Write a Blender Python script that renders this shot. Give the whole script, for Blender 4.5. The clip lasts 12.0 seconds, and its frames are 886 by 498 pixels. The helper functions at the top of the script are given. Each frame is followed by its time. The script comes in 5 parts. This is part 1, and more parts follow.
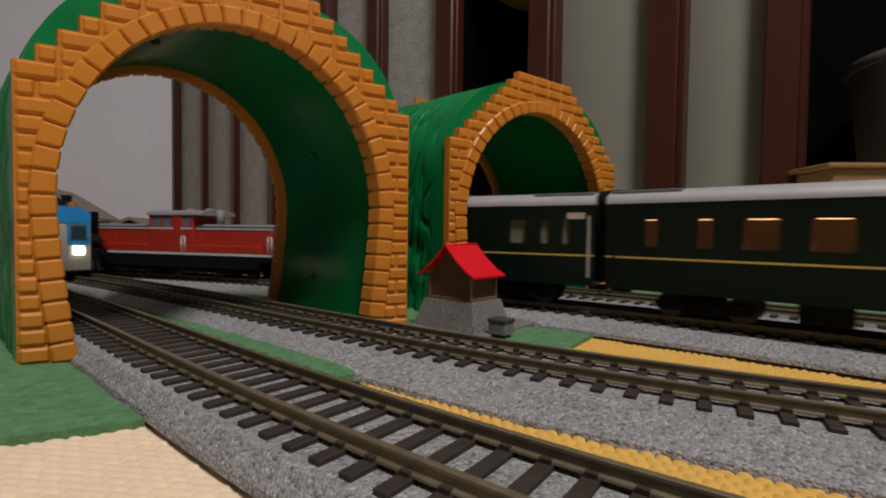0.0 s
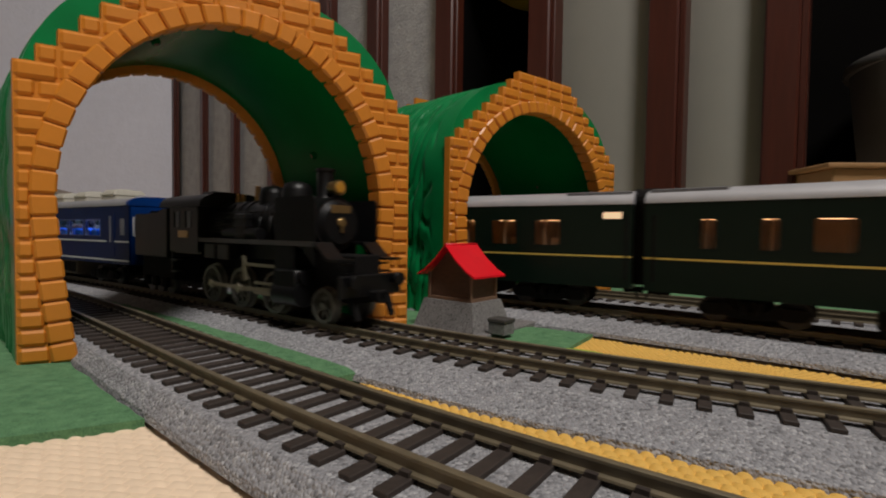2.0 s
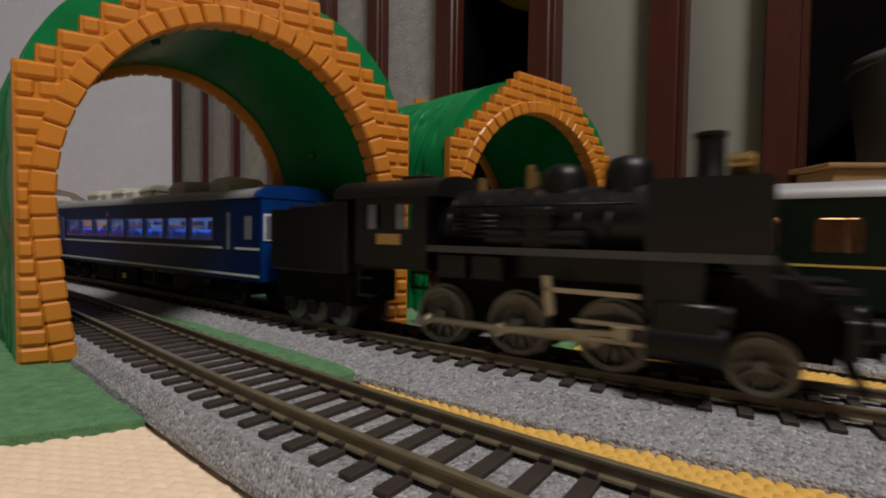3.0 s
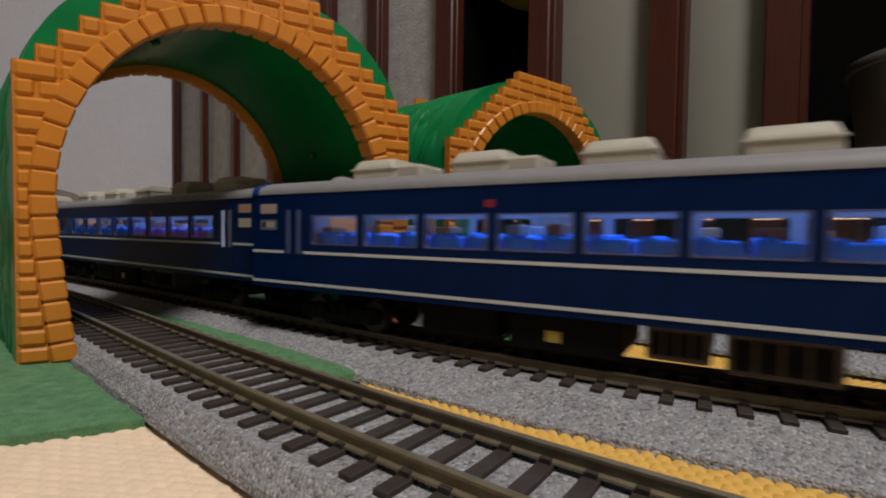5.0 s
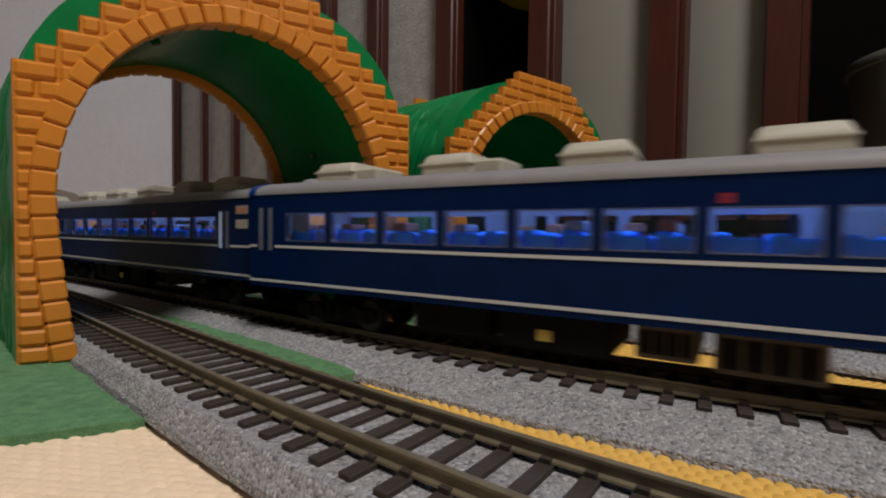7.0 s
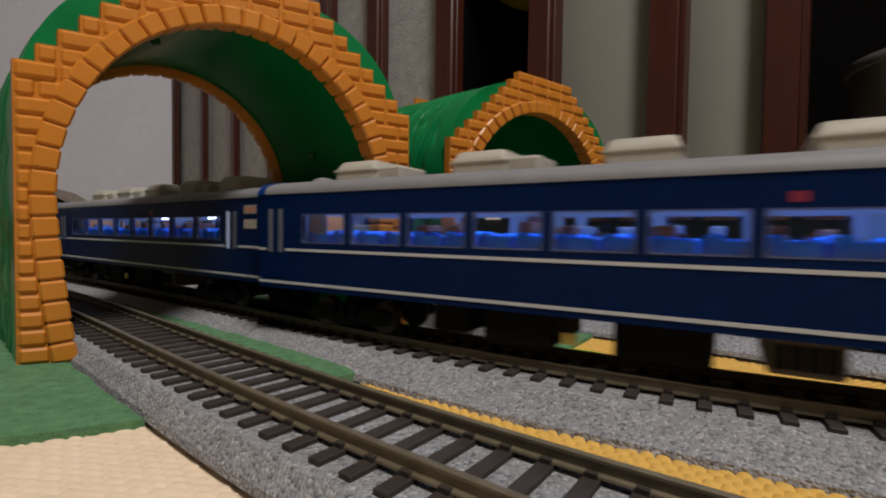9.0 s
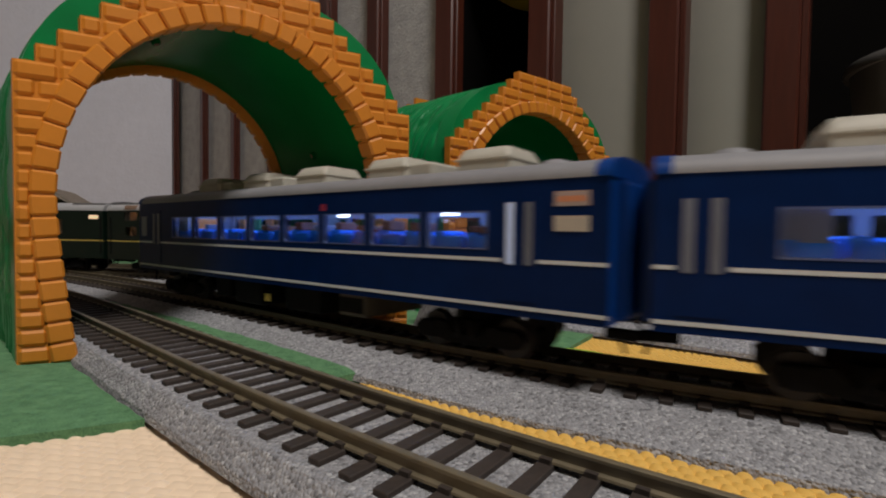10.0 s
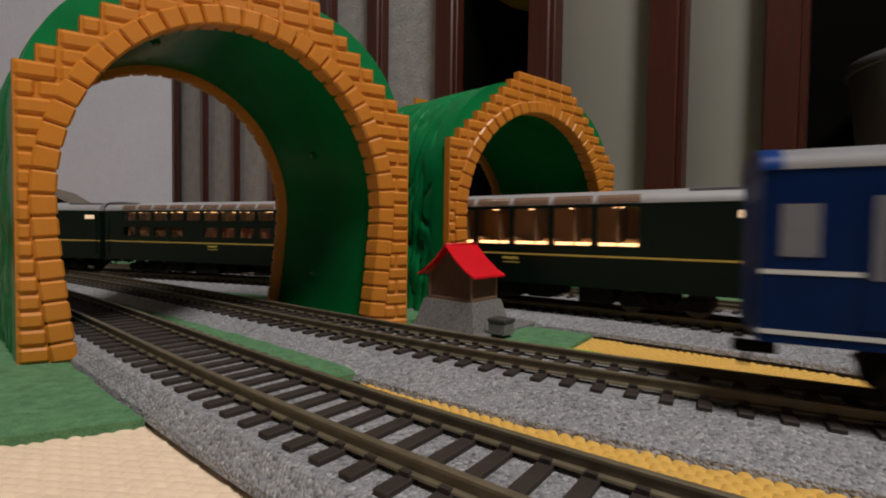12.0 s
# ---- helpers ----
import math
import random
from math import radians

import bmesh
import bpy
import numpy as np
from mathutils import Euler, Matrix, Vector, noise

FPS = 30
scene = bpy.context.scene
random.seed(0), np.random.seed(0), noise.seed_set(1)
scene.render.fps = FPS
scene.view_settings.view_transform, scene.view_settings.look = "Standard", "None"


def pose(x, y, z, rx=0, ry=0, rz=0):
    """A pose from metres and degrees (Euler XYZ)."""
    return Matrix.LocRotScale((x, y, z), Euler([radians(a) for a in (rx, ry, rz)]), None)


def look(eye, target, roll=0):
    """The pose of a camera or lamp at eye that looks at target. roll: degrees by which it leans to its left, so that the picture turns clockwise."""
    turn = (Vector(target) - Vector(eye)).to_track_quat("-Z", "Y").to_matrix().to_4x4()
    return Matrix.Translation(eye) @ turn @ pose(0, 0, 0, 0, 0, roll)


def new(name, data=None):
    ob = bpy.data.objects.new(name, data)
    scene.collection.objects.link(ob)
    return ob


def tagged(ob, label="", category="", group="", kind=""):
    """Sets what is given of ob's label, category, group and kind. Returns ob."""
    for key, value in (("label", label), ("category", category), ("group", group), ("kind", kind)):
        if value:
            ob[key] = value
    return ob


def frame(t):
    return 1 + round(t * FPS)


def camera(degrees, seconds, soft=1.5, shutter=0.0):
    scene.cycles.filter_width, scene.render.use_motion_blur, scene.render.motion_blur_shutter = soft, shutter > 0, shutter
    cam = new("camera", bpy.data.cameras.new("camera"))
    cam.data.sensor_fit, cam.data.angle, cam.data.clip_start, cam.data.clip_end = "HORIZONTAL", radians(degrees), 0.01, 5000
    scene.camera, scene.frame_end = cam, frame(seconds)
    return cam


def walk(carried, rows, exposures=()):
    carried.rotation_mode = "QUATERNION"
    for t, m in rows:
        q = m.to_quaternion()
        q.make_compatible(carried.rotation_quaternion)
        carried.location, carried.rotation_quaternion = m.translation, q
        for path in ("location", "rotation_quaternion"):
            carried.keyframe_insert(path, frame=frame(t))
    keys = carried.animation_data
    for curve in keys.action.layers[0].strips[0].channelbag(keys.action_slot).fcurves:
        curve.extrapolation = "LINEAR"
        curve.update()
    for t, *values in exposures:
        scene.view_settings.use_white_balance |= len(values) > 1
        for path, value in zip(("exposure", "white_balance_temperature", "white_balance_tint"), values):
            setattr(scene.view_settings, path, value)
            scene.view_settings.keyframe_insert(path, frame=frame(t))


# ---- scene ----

# ---------------------------------------------------------------- camera
cam = camera(86.0, 12.0, soft=2.0, shutter=0.5)
EYE = Vector((0.0, 0.0, 0.0349))
PITCH, ROLL = -1.908, 0.79
aim = (EYE.x, EYE.y + math.cos(radians(PITCH)), EYE.z + math.sin(radians(PITCH)))
walk(cam, [(0.0, look(EYE, aim, ROLL)), (12.0, look(EYE, aim, ROLL))], exposures=[(0.0, 0.0), (12.0, 0.0)])

# ---------------------------------------------------------------- light
world = bpy.data.worlds.new("room_dark")
scene.world = world
world.use_nodes = True
world.node_tree.nodes["Background"].inputs[0].default_value = (0.9, 0.85, 0.8, 1)
world.node_tree.nodes["Background"].inputs[1].default_value = 0.006


# the shaded ceiling lamp of the room
lamp = bpy.data.lights.new("ceiling_lamp_light", "AREA")
lamp.shape, lamp.size, lamp.energy, lamp.color = "DISK", 0.5, 29.5, (1.0, 0.945, 0.895)
new("ceiling_lamp_light", lamp).matrix_world = look((0.42, -0.58, 1.75), (-0.2, 0.35, 0))

# ---------------------------------------------------------------- materials
MM = 0.001


def material(name, base, rough=0.5, metal=0.0, vary=0.15, grain=200.0, bump=0.0, bump_scale=None, second=None, mix=(0.45, 0.6), spec=0.5, coat=0.0, island=False, stretch=(1, 1, 1)):
    """A surface with two scales of colour variation and a fine relief. grain: cells per metre."""
    m = bpy.data.materials.new(name)
    m.use_nodes = True
    nt = m.node_tree
    b = nt.nodes["Principled BSDF"]
    b.inputs["Roughness"].default_value, b.inputs["Metallic"].default_value = rough, metal
    b.inputs["Specular IOR Level"].default_value = spec
    b.inputs["Coat Weight"].default_value = coat
    co = nt.nodes.new("ShaderNodeTexCoord")
    mp = nt.nodes.new("ShaderNodeMapping")
    mp.inputs["Scale"].default_value = stretch
    nt.links.new(co.outputs["Object"], mp.inputs["Vector"])
    big, fine = nt.nodes.new("ShaderNodeTexNoise"), nt.nodes.new("ShaderNodeTexNoise")
    big.inputs["Scale"].default_value, fine.inputs["Scale"].default_value = grain * 0.13, grain
    big.inputs["Detail"].default_value, fine.inputs["Detail"].default_value = 4, 6
    for n in (big, fine):
        nt.links.new(mp.outputs[0], n.inputs["Vector"])
    add = nt.nodes.new("ShaderNodeMath")
    add.operation = "ADD"
    nt.links.new(big.outputs["Fac"], add.inputs[0])
    nt.links.new(fine.outputs["Fac"], add.inputs[1])
    if island:
        geo = nt.nodes.new("ShaderNodeNewGeometry")
        info = nt.nodes.new("ShaderNodeObjectInfo")
        a2 = nt.nodes.new("ShaderNodeMath")
        a2.operation = "MULTIPLY_ADD"
        a2.inputs[1].default_value = 0.5
        nt.links.new(geo.outputs["Random Per Island"], a2.inputs[0])
        nt.links.new(add.outputs[0], a2.inputs[2])
        a3 = nt.nodes.new("ShaderNodeMath")
        a3.operation = "MULTIPLY_ADD"
        a3.inputs[1].default_value = 0.4
        nt.links.new(info.outputs["Random"], a3.inputs[0])
        nt.links.new(a2.outputs[0], a3.inputs[2])
        add = a3
    ramp = nt.nodes.new("ShaderNodeMapRange")
    ramp.inputs["From Min"].default_value, ramp.inputs["From Max"].default_value = 0.6, 1.4 + (0.9 if island else 0)
    nt.links.new(add.outputs[0], ramp.inputs["Value"])
    mx = nt.nodes.new("ShaderNodeMix")
    mx.data_type = "RGBA"
    lo = [max(0, c * (1 - vary)) for c in base]
    hi = [min(1, c * (1 + vary)) for c in base] if second is None else list(second)
    mx.inputs[6].default_value, mx.inputs[7].default_value = (*lo, 1), (*hi, 1)
    nt.links.new(ramp.outputs[0], mx.inputs[0])
    nt.links.new(mx.outputs[2], b.inputs["Base Color"])
    rr = nt.nodes.new("ShaderNodeMapRange")
    rr.inputs["To Min"].default_value, rr.inputs["To Max"].default_value = max(0.02, rough - 0.08), min(1, rough + 0.1)
    nt.links.new(big.outputs["Fac"], rr.inputs["Value"])
    nt.links.new(rr.outputs[0], b.inputs["Roughness"])
    if bump:
        bn = nt.nodes.new("ShaderNodeBump")
        bn.inputs["Strength"].default_value = 0.8
        bn.inputs["Distance"].default_value = bump * MM
        bs = fine
        if bump_scale:
            bs = nt.nodes.new("ShaderNodeTexNoise")
            bs.inputs["Scale"].default_value = bump_scale
            bs.inputs["Detail"].default_value = 4
            nt.links.new(mp.outputs[0], bs.inputs["Vector"])
        nt.links.new(bs.outputs["Fac"], bn.inputs["Height"])
        nt.links.new(bn.outputs[0], b.inputs["Normal"])
    return m


def speckle(name, dark, mid, light, cells, bump):
    """Stone grains: a random grey for each cell, with a rough relief."""
    m = bpy.data.materials.new(name)
    m.use_nodes = True
    nt = m.node_tree
    b = nt.nodes["Principled BSDF"]
    b.inputs["Roughness"].default_value = 0.9
    b.inputs["Specular IOR Level"].default_value = 0.25
    co = nt.nodes.new("ShaderNodeTexCoord")
    vo = nt.nodes.new("ShaderNodeTexVoronoi")
    vo.inputs["Scale"].default_value = cells
    nt.links.new(co.outputs["Object"], vo.inputs["Vector"])
    sep = nt.nodes.new("ShaderNodeSeparateColor")
    nt.links.new(vo.outputs["Color"], sep.inputs[0])
    cr = nt.nodes.new("ShaderNodeValToRGB")
    cr.color_ramp.elements[0].position, cr.color_ramp.elements[0].color = 0.0, (*dark, 1)
    cr.color_ramp.elements[1].position, cr.color_ramp.elements[1].color = 1.0, (*light, 1)
    for p in (0.3, 0.68):
        e = cr.color_ramp.elements.new(p)
        e.color = (*mid, 1)
    nt.links.new(sep.outputs[0], cr.inputs[0])
    ns = nt.nodes.new("ShaderNodeTexNoise")
    ns.inputs["Scale"].default_value = cells * 0.04
    nt.links.new(co.outputs["Object"], ns.inputs["Vector"])
    mr = nt.nodes.new("ShaderNodeMapRange")
    mr.inputs["To Min"].default_value, mr.inputs["To Max"].default_value = 0.8, 1.15
    nt.links.new(ns.outputs["Fac"], mr.inputs["Value"])
    mu = nt.nodes.new("ShaderNodeVectorMath")
    mu.operation = "MULTIPLY"
    nt.links.new(cr.outputs[0], mu.inputs[0])
    nt.links.new(mr.outputs[0], mu.inputs[1])
    nt.links.new(mu.outputs[0], b.inputs["Base Color"])
    bn = nt.nodes.new("ShaderNodeBump")
    bn.inputs["Strength"].default_value, bn.inputs["Distance"].default_value = 1.0, bump * MM
    bn.invert = True
    nt.links.new(vo.outputs["Distance"], bn.inputs["Height"])
    nt.links.new(bn.outputs[0], b.inputs["Normal"])
    return m


def glow(name, colour, strength):
    m = bpy.data.materials.new(name)
    m.use_nodes = True
    b = m.node_tree.nodes["Principled BSDF"]
    b.inputs["Base Color"].default_value = (*colour, 1)
    b.inputs["Emission Color"].default_value, b.inputs["Emission Strength"].default_value = (*colour, 1), strength
    return m


def glass(name, colour, alpha):
    """Thin clear window film: mostly see-through, with a glossy skin."""
    m = bpy.data.materials.new(name)
    m.use_nodes = True
    nt = m.node_tree
    nt.nodes.remove(nt.nodes["Principled BSDF"])
    t, g, mx = nt.nodes.new("ShaderNodeBsdfTransparent"), nt.nodes.new("ShaderNodeBsdfGlossy"), nt.nodes.new("ShaderNodeMixShader")
    t.inputs[0].default_value = (*colour, 1)
    g.inputs["Roughness"].default_value = 0.06
    lw = nt.nodes.new("ShaderNodeLayerWeight")
    lw.inputs[0].default_value = 0.25
    ad = nt.nodes.new("ShaderNodeMath")
    ad.operation = "MULTIPLY_ADD"
    ad.inputs[1].default_value, ad.inputs[2].default_value = 0.16, alpha
    nt.links.new(lw.outputs["Facing"], ad.inputs[0])
    nt.links.new(ad.outputs[0], mx.inputs[0])
    nt.links.new(t.outputs[0], mx.inputs[1])
    nt.links.new(g.outputs[0], mx.inputs[2])
    nt.links.new(mx.outputs[0], nt.nodes["Material Output"].inputs[0])
    return m


BALLAST = speckle("ballast_grey", (0.15, 0.15, 0.158), (0.30, 0.30, 0.315), (0.46, 0.46, 0.475), 1350, 0.5)
SLEEPER = material("sleeper_brown", (0.035, 0.025, 0.02), 0.7, vary=0.3, grain=900, bump=0.1)
RAIL = material("rail_weathered", (0.17, 0.14, 0.09), 0.5, 0.3, vary=0.25, grain=300)
GREEN_FELT = material("grass_felt", (0.06, 0.19, 0.08), 0.95, vary=0.3, grain=2500, bump=0.5, second=(0.16, 0.34, 0.16))
LIME_FELT = material("lime_felt", (0.3, 0.5, 0.05), 0.95, vary=0.2, grain=2500, bump=0.4)
MAT_BEIGE = material("mat_straw", (0.84, 0.66, 0.48), 0.8, vary=0.12, grain=500, bump=0.12, island=True)
MAT_YELLOW = material("mat_yellow", (0.70, 0.42, 0.09), 0.75, vary=0.1, grain=500, bump=0.1, island=True)
BRICK_ORANGE = material("brick_orange", (0.60, 0.215, 0.022), 0.38, vary=0.1, grain=350, bump=0.12, island=True)
TUNNEL_GREEN = material("tunnel_green", (0.002, 0.18, 0.05), 0.3, vary=0.2, grain=60, bump=0.2, bump_scale=60, second=(0.003, 0.24, 0.07), spec=0.4)
TUNNEL_SHADE = material("tunnel_shade", (0.001, 0.10, 0.022), 0.22, vary=0.3, grain=18, bump=1.2, bump_scale=16, second=(0.002, 0.2, 0.045), spec=0.05)
SCREW = material("screw_brown", (0.12, 0.05, 0.03), 0.5, 0.4, vary=0.2, grain=300)
BLUE = material("coach_blue", (0.001, 0.0138, 0.075), 0.36, vary=0.18, grain=150, spec=0.09)
# coach ends and gangways in a brighter blue than the sides
BLUE_ENDS = material("coach_blue_ends", (0.0015, 0.037, 0.2), 0.4, vary=0.12, grain=150, spec=0.25)
ROOF_GREY = material("roof_grey", (0.23, 0.23, 0.245), 0.6, vary=0.1, grain=300)
AC_CREAM = material("unit_cream", (0.44, 0.42, 0.36), 0.6, vary=0.08, grain=300)
WHITE_LINE = material("line_white", (0.62, 0.66, 0.68), 0.5, vary=0.05, grain=200)
CREAM_SIGN = material("sign_cream", (0.5, 0.45, 0.38), 0.5, vary=0.12, grain=300)
PINK_SIGN = material("sign_pink", (0.42, 0.33, 0.31), 0.5, vary=0.15, grain=300)
DOOR_GLASS = material("door_glass_grey", (0.15, 0.165, 0.21), 0.3, vary=0.35, grain=120, stretch=(6, 1, 0.4))
BLACK_UNDER = material("underframe_black", (0.008, 0.0075, 0.0075), 0.8, vary=0.3, grain=400, bump=0.08, spec=0.12)
LOCO_BLACK = material("loco_black", (0.0045, 0.0045, 0.005), 0.4, vary=0.3, grain=300, bump=0.05, spec=0.34)
EDGE_GREY = material("grey_edge", (0.045, 0.043, 0.043), 0.45, vary=0.3, grain=300)
STEEL = material("rod_steel", (0.42, 0.38, 0.28), 0.38, 0.8, vary=0.15, grain=300)
WHEEL_GREY = material("wheel_grey", (0.18, 0.172, 0.15), 0.4, 0.5, vary=0.2, grain=300)
WHEEL_DARK = material("wheel_dark", (0.045, 0.04, 0.038), 0.45, 0.5, vary=0.2, grain=300)
UNSEEN_CEILING = material("unseen_ceiling", (0.42, 0.38, 0.33), 0.6, vary=0.15, grain=20, stretch=(1, 8, 1))
UNSEEN_WALL = material("unseen_wall", (0.48, 0.47, 0.45), 0.9, vary=0.06, grain=20)
BRASS = material("brass", (0.5, 0.33, 0.14), 0.3, 0.9, vary=0.12, grain=300)
SILVER = material("silver_trim", (0.6, 0.62, 0.65), 0.3, 0.85, vary=0.08, grain=200)
GREEN_DARK = material("coach_green", (0.003, 0.010, 0.0065), 0.32, vary=0.15, grain=150, spec=0.2)
GOLD_LINE = material("line_gold", (0.62, 0.46, 0.10), 0.45, vary=0.06, grain=200)
ROOF_SILVER = material("roof_silver", (0.45, 0.45, 0.47), 0.45, 0.2, vary=0.08, grain=200)
PANEL_GREY = material("roof_panel_grey", (0.12, 0.12, 0.125), 0.7, vary=0.15, grain=200)
PALE_BACKING = material("pale_backing", (0.22, 0.29, 0.26), 0.6, vary=0.12, grain=150)
RED_LOCO = material("loco_red", (0.46, 0.035, 0.018), 0.4, vary=0.12, grain=200)
RED_ROOF = material("roof_red", (0.75, 0.006, 0.018), 0.35, vary=0.06, grain=200)
WOOD_BROWN = material("hut_wood", (0.12, 0.066, 0.042), 0.6, vary=0.25, grain=300, stretch=(1, 1, 4))
FRAME_BROWN = material("hut_frame", (0.22, 0.13, 0.08), 0.6, vary=0.15, grain=300)
CONCRETE = speckle("concrete", (0.1, 0.095, 0.09), (0.2, 0.19, 0.185), (0.26, 0.25, 0.245), 1800, 0.15)
POST_WOOD = material("post_wood", (0.055, 0.0125, 0.007), 0.36, vary=0.3, grain=60, bump=0.3, stretch=(4, 4, 0.35), coat=0.2)
PALE_WOOD = material("pale_wood", (0.30, 0.17, 0.075), 0.5, vary=0.15, grain=60, stretch=(1, 1, 3))
STUCCO = material("stucco_grey", (0.33, 0.33, 0.33), 0.95, vary=0.28, grain=260, bump=3.0, bump_scale=160)
PLASTER = material("panel_plain", (0.235, 0.23, 0.205), 0.85, vary=0.05, grain=20, bump=0.15)
WALLPAPER = material("wallpaper_white", (0.67, 0.69, 0.79), 0.9, vary=0.05, grain=40, bump=2.0, bump_scale=90)
RECESS_SHADE = material("recess_shade", (0.003, 0.0026, 0.0024), 0.95, vary=0.3, grain=10, spec=0.05)
BIN_GREY = material("bin_grey", (0.19, 0.18, 0.17), 0.5, vary=0.08, grain=40)
TEAL = material("teal_plastic", (0.05, 0.16, 0.17), 0.4, vary=0.1, grain=40)
SHED_ROOF = material("shed_roof", (0.27, 0.225, 0.19), 0.8, vary=0.2, grain=300, bump=0.2)
SHED_WALL = material("shed_wall", (0.05, 0.045, 0.04), 0.8, vary=0.25, grain=200, stretch=(1, 1, 4))
SEAT_BLUE = material("seat_blue", (0.01, 0.24, 0.98), 0.7, vary=0.15, grain=300)
SEAT_BROWN = material("cabin_brown", (0.48, 0.30, 0.17), 0.6, vary=0.2, grain=200)
CABIN_DARK = material("cabin_dark", (0.26, 0.17, 0.11), 0.7, vary=0.2, grain=200)
SEAT_COVER = material("seat_cover_brown", (0.24, 0.10, 0.07), 0.8, vary=0.3, grain=300)
GREEN_CARD = material("poster_green", (0.10, 0.30, 0.10), 0.6, vary=0.15, grain=200)
ORANGE_CARD = material("poster_orange", (0.7, 0.22, 0.06), 0.6, vary=0.1, grain=200)
LIGHT_COOL = glow("tube_cool", (0.42, 0.64, 1.0), 4.2)
LIT_DOOR = glow("lit_door_light", (0.5, 0.6, 0.85), 0.13)
LIGHT_SPOT = glow("tube_spot", (0.75, 0.85, 1.0), 6)
LIGHT_WARM = glow("tube_and_sill_glow", (1.0, 0.62, 0.32), 3.0)
LINING = material("coach_lining", (0.2, 0.215, 0.3), 0.6, vary=0.06, grain=150)
HEADLIGHT = glow("headlight", (1.0, 1.0, 0.75), 9)
LAMP_AMBER = material("lamp_amber", (0.45, 0.22, 0.03), 0.15, vary=0.1, grain=200)
PANE = glass("window_pane", (0.92, 0.95, 1.0), 0.03)
PANE_WARM = glass("window_pane_warm", (0.95, 0.88, 0.8), 0.03)
ROOF_GLASS = material("smoked_glass", (0.22, 0.14, 0.10), 0.12, vary=0.3, grain=120, spec=0.8)
LIT_SIGN = glow("lit_sign", (1.0, 0.72, 0.45), 0.5)
FROSTED = material("frosted_glass", (0.16, 0.17, 0.21), 0.5, vary=0.15, grain=200)
FRAME_BLUE = material("frame_blue", (0.10, 0.14, 0.30), 0.35, 0.4, vary=0.1, grain=200)
RED_MARK = material("red_mark", (0.3, 0.02, 0.05), 0.5, vary=0.15, grain=300)
BOX_BROWN = material("box_brown", (0.09, 0.072, 0.05), 0.7, vary=0.25, grain=300, bump=0.1)
RAILCAR_BLUE = material("railcar_blue", (0.03, 0.3, 0.72), 0.4, vary=0.1, grain=200)
CAB_GLASS = material("cab_glass", (0.03, 0.07, 0.09), 0.15, vary=0.2, grain=100)
TAIL_PINK = glow("tail_pink", (1.0, 0.1, 0.25), 0.8)
RAILCAR_CREAM = material("railcar_cream", (0.55, 0.52, 0.45), 0.5, vary=0.08, grain=200)
YELLOW_GLOBE = material("yellow_globe", (0.35, 0.27, 0.03), 0.5, vary=0.15, grain=20)


# ---------------------------------------------------------------- mesh helpers, in millimetres
def box(bm, x0, y0, z0, x1, y1, z1, bev=0.0, mat=None):
    r = bmesh.ops.create_cube(bm, size=1)
    vs = r["verts"]
    for v in vs:
        v.co = Vector(((x0 + x1) / 2 + v.co.x * (x1 - x0), (y0 + y1) / 2 + v.co.y * (y1 - y0), (z0 + z1) / 2 + v.co.z * (z1 - z0)))
    if bev:
        es = list({e for v in vs for e in v.link_edges})
        r2 = bmesh.ops.bevel(bm, geom=es, offset=bev, segments=1, affect="EDGES", profile=0.5)
        vs = list({v for f in r2["faces"] for v in f.verts})
    if mat is not None:
        for v in vs:
            v.co = mat @ v.co
    return vs


def cyl(bm, p0, p1, r0, r1=None, seg=16, caps=True):
    p0, p1 = Vector(p0), Vector(p1)
    r1 = r0 if r1 is None else r1
    q = (p1 - p0).to_track_quat("Z", "X")
    rings = []
    for p, r in ((p0, r0), (p1, r1)):
        rings.append([bm.verts.new(p + q @ Vector((r * math.cos(2 * math.pi * i / seg), r * math.sin(2 * math.pi * i / seg), 0))) for i in range(seg)])
    for i in range(seg):
        f = bm.faces.new((rings[0][i], rings[0][(i + 1) % seg], rings[1][(i + 1) % seg], rings[1][i]))
        f.smooth = True
    if caps:
        bm.faces.new(rings[0][::-1])
        bm.faces.new(rings[1])


def prism(bm, outline, a, b, axis="x"):
    """A flat outline, pulled from a to b along an axis. The outline lies in the other two, in order."""
    def put(p, d):
        return {"x": (d, p[0], p[1]), "y": (p[0], d, p[1]), "z": (p[0], p[1], d)}[axis]
    v0 = [bm.verts.new(put(p, a)) for p in outline]
    v1 = [bm.verts.new(put(p, b)) for p in outline]
    n = len(outline)
    for i in range(n):
        bm.faces.new((v0[i], v0[(i + 1) % n], v1[(i + 1) % n], v1[i]))
    bm.faces.new(v0[::-1])
    bm.faces.new(v1)
    return v0 + v1


def lathe(bm, rows, centre, seg=20):
    """Rows of (radius, height) turned about an upright axis."""
    rings = []
    for r, z in rows:
        rings.append([bm.verts.new((centre[0] + r * math.cos(2 * math.pi * i / seg), centre[1] + r * math.sin(2 * math.pi * i / seg), centre[2] + z)) for i in range(seg)])
    for a, b in zip(rings, rings[1:]):
        for i in range(seg):
            f = bm.faces.new((a[i], a[(i + 1) % seg], b[(i + 1) % seg], b[i]))
            f.smooth = True
    bm.faces.new(rings[0][::-1])
    bm.faces.new(rings[-1])


